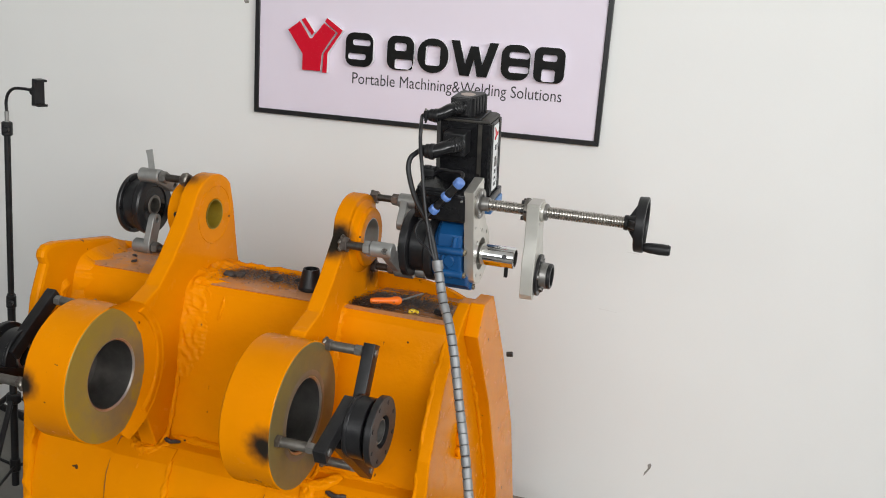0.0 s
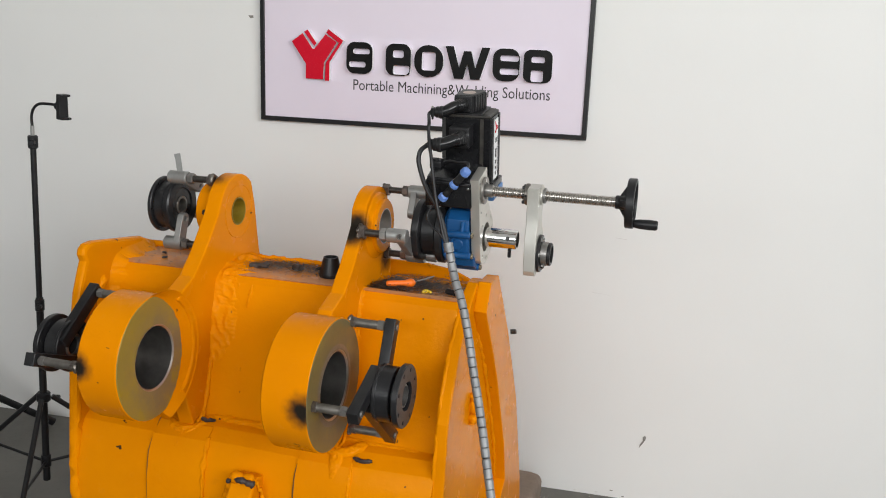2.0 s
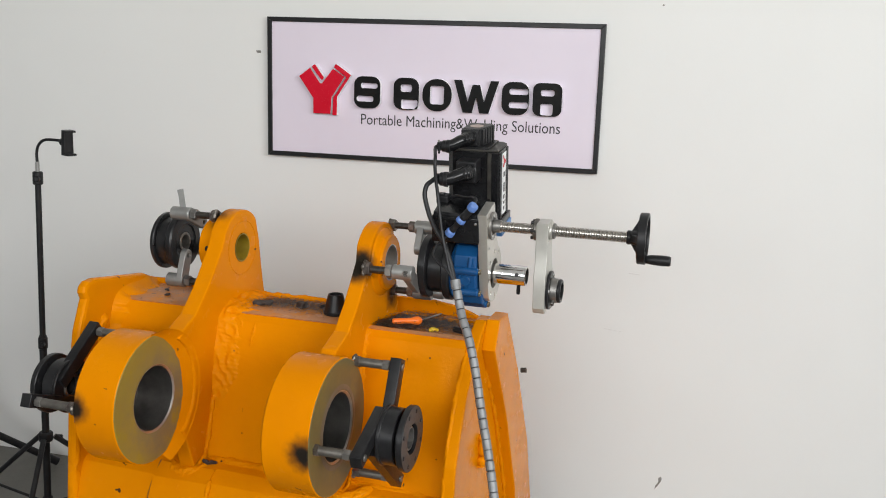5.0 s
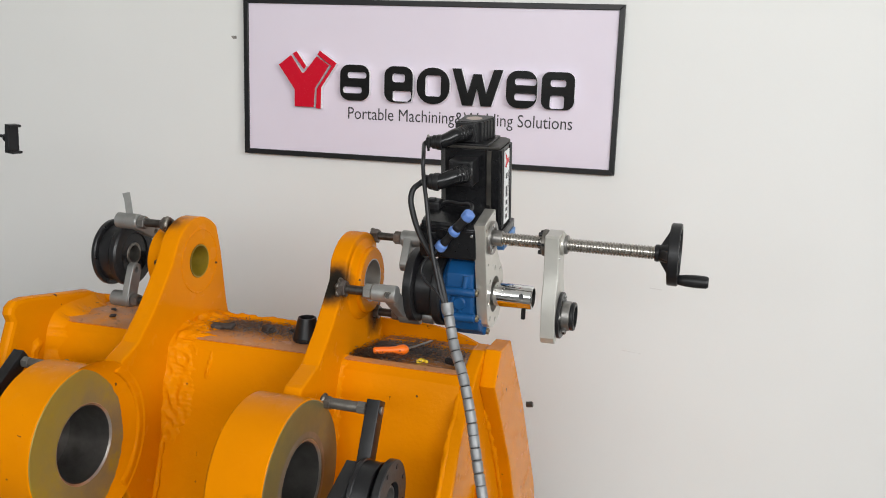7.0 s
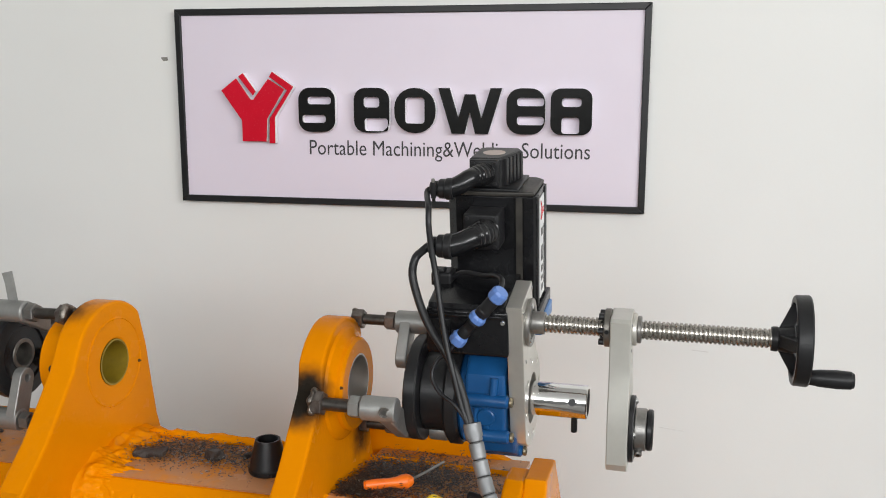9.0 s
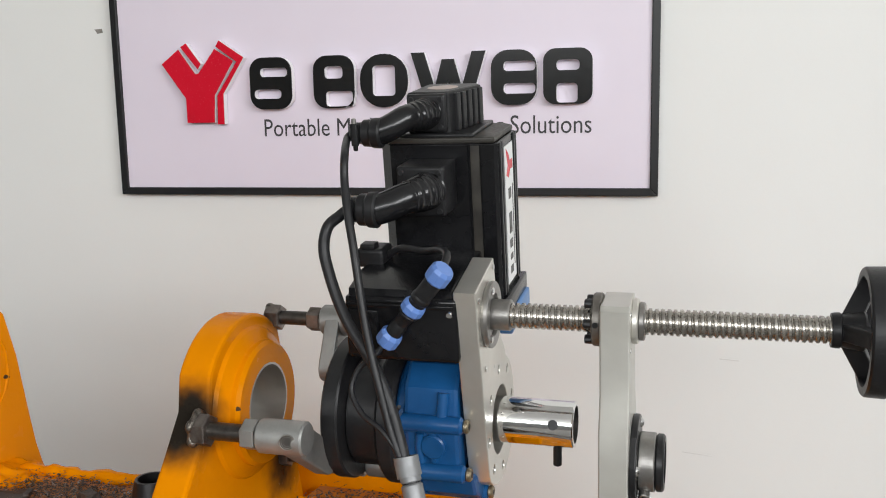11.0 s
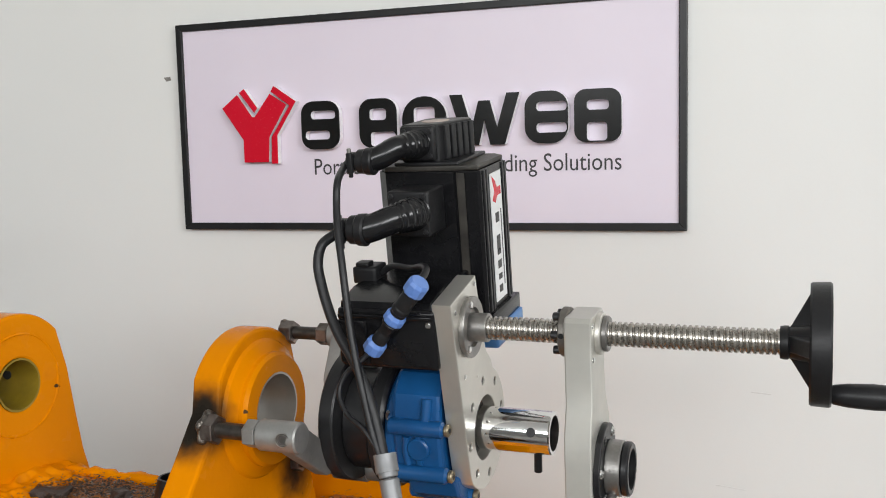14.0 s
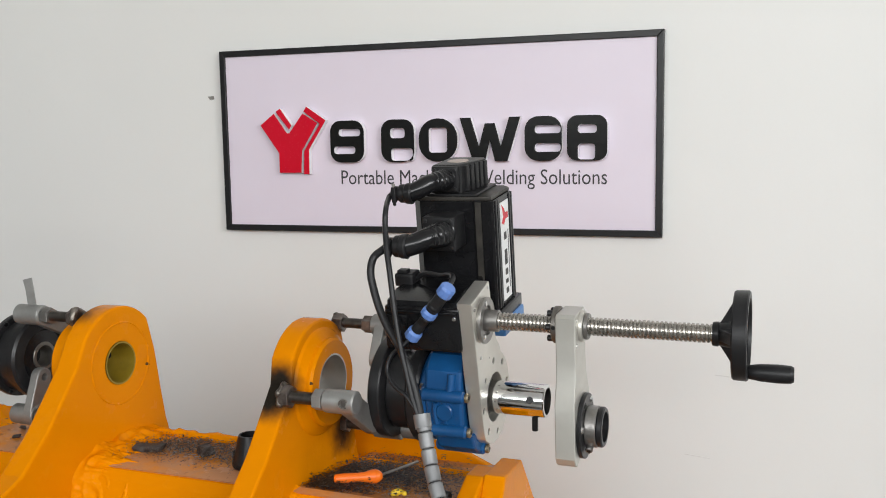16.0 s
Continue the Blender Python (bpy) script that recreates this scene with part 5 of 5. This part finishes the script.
part("end_sleeve", tube([(0.4445, -1.1055, 1.2165), (0.447, -1.108, 1.207), (0.450, -1.111, 1.1985)], 0.0122, 22, 6), CONDUIT, conduit, "smooth grey end sleeve")
MB = pose(0, MV, MW, 16, 0, 0)
a1, a2 = MB @ low_end, MB @ up_end
feed = (0.4435, -1.105, 1.212)
thick = thing("power_cable", (0.36, -1.06, 1.21), "thick black motor cable looping into the conduit", "cable", "cables of the drive", F)
part("sheath", tube([a1, a1 + Vector((-0.007, -0.004, -0.006)), (0.351, -1.055, 1.429), (0.348, -1.06, 1.408), (0.355, -1.065, 1.383), (0.367, -1.071, 1.355), (0.381, -1.077, 1.332), (0.398, -1.083, 1.311), (0.413, -1.089, 1.290), (0.425, -1.094, 1.2645), (0.435, -1.099, 1.2365), feed], 0.0058, 14, 10), CABLE, thick, "thick cable sheath")
thin = thing("signal_cable", (0.38, -1.08, 1.21), "thin black signal cable hanging beside the motor cable", "cable", "cables of the drive", F)
part("sheath", tube([a2, a2 + Vector((-0.005, -0.003, -0.006)), (0.3655, -1.040, 1.499), (0.369, -1.051, 1.474), (0.3765, -1.064, 1.445), (0.386, -1.075, 1.410), (0.398, -1.086, 1.350), (0.407, -1.0915, 1.311), (0.417, -1.097, 1.278), (0.4285, -1.1025, 1.240), (0.4395, -1.107, 1.214)], 0.0042, 12, 10), CABLE, thin, "thin cable sheath")
ctop, cbot = MB @ cA, MB @ cB
lead = thing("sensor_cable", (0.42, -1.08, 1.21), "thin black sensor cable with an inline connector", "cable", "cables of the drive", F)
box_top = MB @ Vector((0.384, 0.022, 0.179))
part("sheath", tube([box_top, box_top + Vector((0.02, -0.01, 0.010)), (0.436, -1.005, 1.399), (0.458, -1.024, 1.404), (0.472, -1.047, 1.402), ctop], 0.004, 12, 10), CABLE, lead)
part("sheath", tube([cbot, (0.403, -1.078, 1.304), (0.391, -1.081, 1.294), (0.384, -1.085, 1.279), (0.386, -1.09, 1.266), (0.399, -1.097, 1.251), (0.419, -1.103, 1.240), (0.436, -1.107, 1.222)], 0.0028, 12, 10), CABLE, lead, "loose loop of thin cable")

# ---- things lying on the bucket ----
cone = thing("rubber_cone", (0.097, -1.012, 1.069), "black plastic tapered cup standing upside down beside the ear", "cup", turn=F)
part("cup_body", lathe([(1.069, 0.0), (1.069, 0.030), (1.072, 0.0315), (1.077, 0.0315), (1.079, 0.030), (1.119, 0.0205), (1.122, 0.0195), (1.122, 0.0165), (1.10, 0.0165), (1.10, 0.0)], Matrix.Translation((0.097, -1.012, 0)), 40), RUBBER, cone, "tapered black body")
drv = thing("screwdriver", (0.30, -0.985, 1.072), "small screwdriver with an orange plastic handle", "screwdriver", turn=F)
d0, d1 = Vector((0.2625, -1.034, 1.074)), Vector((0.3300, -1.000, 1.075))
dq = Matrix.Translation(d0) @ (d1 - d0).to_track_quat("Z", "Y").to_matrix().to_4x4()
part("grip", lathe([(0, 0.0), (0, 0.0050), (0.003, 0.0070), (0.018, 0.0078), (0.036, 0.0072), (0.048, 0.0078), (0.058, 0.0108), (0.066, 0.0112), (0.072, 0.0085), (0.076, 0.0045), (0.0765, 0.0)], dq, 24), ORANGE, drv, "orange plastic handle with a bulged end")
part("blade", tube([dq @ Vector((0, 0, 0.068)), (0.341, -0.965, 1.0755), (0.356, -0.918, 1.074)], 0.0022, 10, 1), STEEL, drv, "steel blade")
scrap = thing("plastic_scrap", (0.37, -1.03, 1.07), "small bent scrap of yellow plastic on the grimy top", "scrap", turn=F)
part("flake", bead([(0.360, -1.033, 1.062), (0.372, -1.027, 1.064), (0.384, -1.030, 1.062)], 0.0045, 91, 0.5), YELLOW_TAG, scrap)
scrap2 = thing("rubber_plug", (0.43, -1.02, 1.07), "short black rubber plug lying on the grimy top", "plug", turn=F)
part("plug_body", disc(-0.018, 0.018, 0.0075, Matrix.Translation((0.435, -1.015, 1.065)) @ pose(0, 0, 0, 0, 90, -20), 0.002, seg=20), RUBBER, scrap2)
for k, (u, v, sx, sy, sz, r) in enumerate(((-0.115, -1.008, 0.026, 0.009, 0.008, 25), (-0.008, -0.994, 0.013, 0.010, 0.010, -30), (0.045, -0.975, 0.010, 0.006, 0.006, 60), (-0.425, -0.985, 0.008, 0.005, 0.004, 30), (-0.395, -1.03, 0.007, 0.004, 0.004, 10))):
    sl = thing("slag_lump", (u, v, 1.069), "dark lump of slag on the grimy top", "slag", "slag lumps on the bucket", F)
    bm = rbox(-sx, sx, -sy, sy, 0, sz * 1.6, 0.003, None, 1)
    bmesh.ops.subdivide_edges(bm, edges=bm.edges[:], cuts=2, use_grid_fill=True)
    for vert in bm.verts:
        vert.co += Vector((1, 1, 0.6)) * noise.noise(vert.co * 70 + Vector((k * 5, 0, 0))) * 0.006
    bm.transform(Matrix.Translation((u, v, 1.069)) @ Matrix.Rotation(radians(r), 4, "Z"))
    part("lump", bm, SHARD, sl, smooth=False)


def swarf(count, cells, name, material, label, size, seed):
    """Loose curls and chips of steel, scattered over patches of the top."""
    rnd = random.Random(seed)
    verts, faces = [], []
    for _ in range(count):
        cu, cv, ru, rv = rnd.choice(cells)
        u, v = rnd.gauss(cu, ru), rnd.gauss(cv, rv)
        if not (-0.52 < u < 0.465 and -1.068 < v < (-0.81 if u > 0.19 else -0.925)) or -0.24 < u < -0.18 or 0.165 < u < 0.222:
            continue
        floor_w = 1.0715 if u < 0.19 else 1.0615 - 0.11 * max(0.0, v + 1.05)
        z = floor_w + abs(rnd.gauss(0, 0.004)) * (1.6 if u > 0.19 else 1)
        a, curl, n = rnd.uniform(0, math.tau), rnd.uniform(-0.9, 0.9), rnd.randint(3, 6)
        w, step = rnd.uniform(0.0004, 0.0011), rnd.uniform(0.5, 1.4) * size
        p, tilt = Vector((u, v, z)), rnd.uniform(-0.3, 0.5)
        first = len(verts)
        for k in range(n):
            side = Vector((-math.sin(a), math.cos(a), rnd.uniform(-0.5, 0.5))) * w
            verts += [p - side, p + side]
            p = p + Vector((math.cos(a), math.sin(a), tilt * (1 - 2 * k / n))) * step
            p.z = max(p.z, floor_w - 0.001)
            a += curl
        faces += [(first + 2 * k, first + 2 * k + 1, first + 2 * k + 3, first + 2 * k + 2) for k in range(n - 1)]
    me = bpy.data.meshes.new(name)
    me.from_pydata(verts, [], faces)
    me.materials.append(material)
    ob = new(name, me)
    ob.matrix_world = F
    return tagged(ob, label, "swarf", kind="stuff")


swarf(9000, [(0.255, -0.93, 0.05, 0.05), (0.24, -0.98, 0.035, 0.045), (0.32, -0.90, 0.05, 0.04), (0.24, -1.03, 0.04, 0.02), (0.36, -0.95, 0.06, 0.05)], "steel_swarf", SWARF, "dark oily steel swarf piled on the bucket", 0.0017, 5)
swarf(2600, [(-0.02, -0.99, 0.06, 0.03), (0.05, -0.98, 0.04, 0.03), (-0.10, -0.99, 0.04, 0.03), (-0.05, -0.96, 0.05, 0.02)], "steel_chips", SWARF, "scattered dark steel chips on the bucket", 0.0014, 6)
swarf(700, [(0.26, -0.95, 0.06, 0.06), (-0.02, -0.99, 0.07, 0.03), (0.30, -1.02, 0.06, 0.03)], "bright_swarf", STEEL, "bright steel shavings among the dark swarf", 0.0019, 7)
swarf(160, [(-0.36, -0.99, 0.08, 0.05), (-0.3, -0.96, 0.05, 0.03)], "stray_chips", SWARF, "a few stray chips on the far end", 0.0020, 8)

# ---- phone tripod ----
tripod = thing("phone_tripod", (-1.235, -0.575, 0.0), "tall black phone tripod with a bent gooseneck holder", "tripod")
P0, P1 = Vector((-1.214, -0.572, 0.05)), Vector((-1.184, -0.561, 1.31))
pq = Matrix.Translation(P0) @ (P1 - P0).to_track_quat("Z", "Y").to_matrix().to_4x4()
part("lower_pole", disc(0, 0.70, 0.0125, pq, 0.002, seg=24), RUBBER, tripod)
part("upper_pole", disc(0.68, 1.255, 0.0098, pq, 0.002, seg=24), RUBBER, tripod)


def clamp(z, big=1.0):
    c = part("pole_clamp", disc(z - 0.022 * big, z + 0.022 * big, 0.0165 * big, pq, 0.003, seg=20), RUBBER, tripod, "plastic pole clamp")
    part("clamp_knob", disc(0, 0.02, 0.009, pq @ Matrix.Translation((-0.010, -0.004, z)) @ pose(0, 0, 0, 0, -90, 0), 0.002, seg=12), RUBBER, c)
    for k in (-1, 1):
        part("clamp_lug", rbox(0.012, 0.026, -0.006, 0.006, z + k * 0.012 - 0.006, z + k * 0.012 + 0.006, 0.001, pq), RUBBER, c)


clamp(1.245)
clamp(0.672, 0.95)
part("stem", disc(1.262, 1.30, 0.0065, pq, 0.001, seg=16), CAST, tripod, "bright threaded stem")
g0 = pq @ Vector((0, 0, 1.295))
part("gooseneck", tube([g0, g0 + Vector((0, 0, 0.035)), g0 + Vector((0.010, 0, 0.062)), g0 + Vector((0.032, 0, 0.078)), g0 + Vector((0.070, 0, 0.080)), g0 + Vector((0.096, 0, 0.078))], 0.0048, 14, 8), RUBBER, tripod, "bent gooseneck")
hc = g0 + Vector((0.106, 0, 0.075))
part("ball_joint", disc(-0.014, 0.010, 0.012, Matrix.Translation(hc) @ pose(0, 0, 0, 0, 90, 0), 0.004, seg=20), RUBBER, tripod)
part("phone_holder", flat([(0.0, -0.042), (0.036, -0.040), (0.036, -0.033), (0.020, -0.034), (0.015, 0.034), (0.030, 0.035), (0.030, 0.042), (0.0, 0.041)], -0.017, 0.017, Matrix.Translation(hc + Vector((0.006, 0, 0))) @ pose(0, 0, 0, 90, 5, -20), bev=0.002), RUBBER, tripod, "spring phone holder")
hub_z = 0.325
part("leg_hub", disc(hub_z - 0.015, hub_z + 0.02, 0.024, pq, 0.004, seg=20), RUBBER, tripod, "leg hub")
part("hub_knob", disc(0, 0.028, 0.010, pq @ Matrix.Translation((0.024, -0.022, hub_z - 0.01)) @ pose(0, 0, 0, 90, 0, 0), 0.003, seg=14), RUBBER, tripod)
for a in (172, 40, 292):
    d = Vector((math.cos(radians(a)), math.sin(radians(a)), 0))
    top = pq @ Vector((0, 0, hub_z)) + d * 0.028
    foot = Vector((P0.x, P0.y, 0.0)) + d * 0.44 + Vector((0, 0, 0.012))
    leg = part("leg", tube([top, top.lerp(foot, 0.5), foot], 0.0095, 12, 4), RUBBER, tripod, "tubular leg")
    part("foot_cap", tube([foot - (foot - top).normalized() * 0.03, foot], 0.0125, 12, 1), RUBBER, leg)
    mid = top.lerp(foot, 0.62)
    low = pq @ Vector((0, 0, 0.075)) + d * 0.016
    part("brace", tube([low, low.lerp(mid, 0.5), mid], 0.0055, 10, 3), RUBBER, leg, "flat brace")
part("brace_ring", disc(0.055, 0.10, 0.0175, pq, 0.003, seg=20), RUBBER, tripod)

# ---- second stand, of which only the legs come into view ----
stand = thing("light_stand", (-1.86, -0.45, 0.0), "black light stand with thick tubular legs", "stand")
top = Vector((-1.86, -0.46, 0.40))
for foot in (Vector((-1.545, -0.075, 0.018)), Vector((-1.21, -0.86, 0.018)), Vector((-2.5, -0.35, 0.018))):
    leg = part("leg", tube([top, top.lerp(foot, 0.5), foot], 0.0145, 14, 4), RUBBER, stand, "thick tubular leg")
    part("foot_cap", tube([foot - (foot - top).normalized() * 0.04, foot], 0.017, 14, 1), RUBBER, leg)
    br = top.lerp(foot, 0.55)
    part("brace", tube([Vector((-1.86, -0.46, 0.12)), br], 0.006, 10, 1), RUBBER, leg)
part("pole", disc(0.08, 1.7, 0.0145, Matrix.Translation((top.x, top.y, 0)), 0.002, seg=20), RUBBER, stand)
part("hub", disc(0.37, 0.43, 0.03, Matrix.Translation((top.x, top.y, 0)), 0.004, seg=20), RUBBER, stand)

# ---- behind the bucket ----
box = thing("steel_housing", (0.55, -0.36, 0.0), "brown dusty steel housing with a rounded top on the floor", "housing", turn=F)
part("casing", flat([(0.46, 0.0), (0.570, 0.0), (0.573, 0.130), *arc(0.545, 0.155, 0.028, 0, 90, 8), (0.53, 0.186), (0.46, 0.186)], 0.20, 0.42, XZ, bev=0.006), RUSTY, box, "brown casing")
part("seam", tube([(0.46, -0.424, 0.167), (0.525, -0.424, 0.165), (0.552, -0.424, 0.147), (0.557, -0.424, 0.08), (0.557, -0.424, 0.0)], 0.0025, 6, 4), BLACK_OX, box, "dark seam")

# ---- small marks on the wall and grit along it ----
def fleck(pts, x, z, material, label, depth=0.0012):
    ob = part("wall_scuff", flat([(x + a, z + b) for a, b in pts], -0.0195, -0.0195 + depth, XZ, bev=0.0002), material, None, label, smooth=False)
    return tagged(ob, category="scuff", kind="structure")


SCUFF = plain("grey_scuff", (0.16, 0.15, 0.13), (0.3, 0.28, 0.26), 0.8, 0.0, 200, 300, 0.1)
PALE = plain("pale_scuff", (0.60, 0.59, 0.57), (0.70, 0.69, 0.67), 0.8, 0.0, 200, 300, 0.1)
fleck([(0, 0.018), (0.008, 0.026), (0.013, 0.018), (0.010, 0.006), (0.002, -0.008), (-0.010, -0.026), (-0.008, -0.012), (0.002, 0.004)], 0.899, 0.243, SCUFF, "dark curved scuff on the wall")
fleck([(-0.011, 0.003), (0.008, 0.004), (0.010, -0.005), (-0.004, -0.007)], -0.656, 1.730, SCUFF, "small grey chip in the plaster")
fleck([(-0.03, 0.003), (0.03, -0.003), (0.032, -0.0042), (-0.03, 0.0015)], 0.70, 0.80, PALE, "faint scratch on the wall")
fleck([(-0.02, 0.002), (0.02, -0.001), (0.02, -0.003), (-0.02, 0.0)], 0.76, 1.01, PALE, "faint scratch on the wall")
fleck([(0, 0.004), (0.004, 0.001), (0.001, -0.003), (-0.004, 0.0)], 0.79, 1.92, SCUFF, "tiny dark speck on the wall")
for k in range(5):
    rnd = random.Random(300 + k)
    fleck([(rnd.uniform(0.4, 1.3) * 0.008 * math.cos(a / 7 * math.tau), rnd.uniform(0.3, 1.3) * 0.003 * math.sin(a / 7 * math.tau)) for a in range(7)], rnd.uniform(0.55, 1.05), rnd.uniform(0.004, 0.05), SCUFF if k % 3 == 0 else PALE, "scuff near the floor")
rnd = random.Random(77)
verts, faces = [], []
for _ in range(260):
    x, y, r = rnd.uniform(0.4, 2.2), -abs(rnd.gauss(0, 0.12)) + 0.0, rnd.uniform(0.0015, 0.0065)
    n = len(verts)
    verts += [(x + r * rnd.uniform(0.6, 1.3), y, 0.0), (x, y + r * rnd.uniform(0.6, 1.3), 0.0), (x - r, y, 0.0), (x, y - r, 0.0), (x, y, r * rnd.uniform(0.6, 1.2))]
    faces += [(n, n + 1, n + 4), (n + 1, n + 2, n + 4), (n + 2, n + 3, n + 4), (n + 3, n, n + 4)]
me = bpy.data.meshes.new("grit")
me.from_pydata(verts, [], faces)
me.materials.append(plain("pale_plaster_grit", (0.10, 0.09, 0.08), (0.38, 0.36, 0.33), 0.9, 0.0, 60, 300, 0.1))
tagged(new("floor_grit", me), "loose plaster crumbs along the wall foot", "grit", kind="stuff")
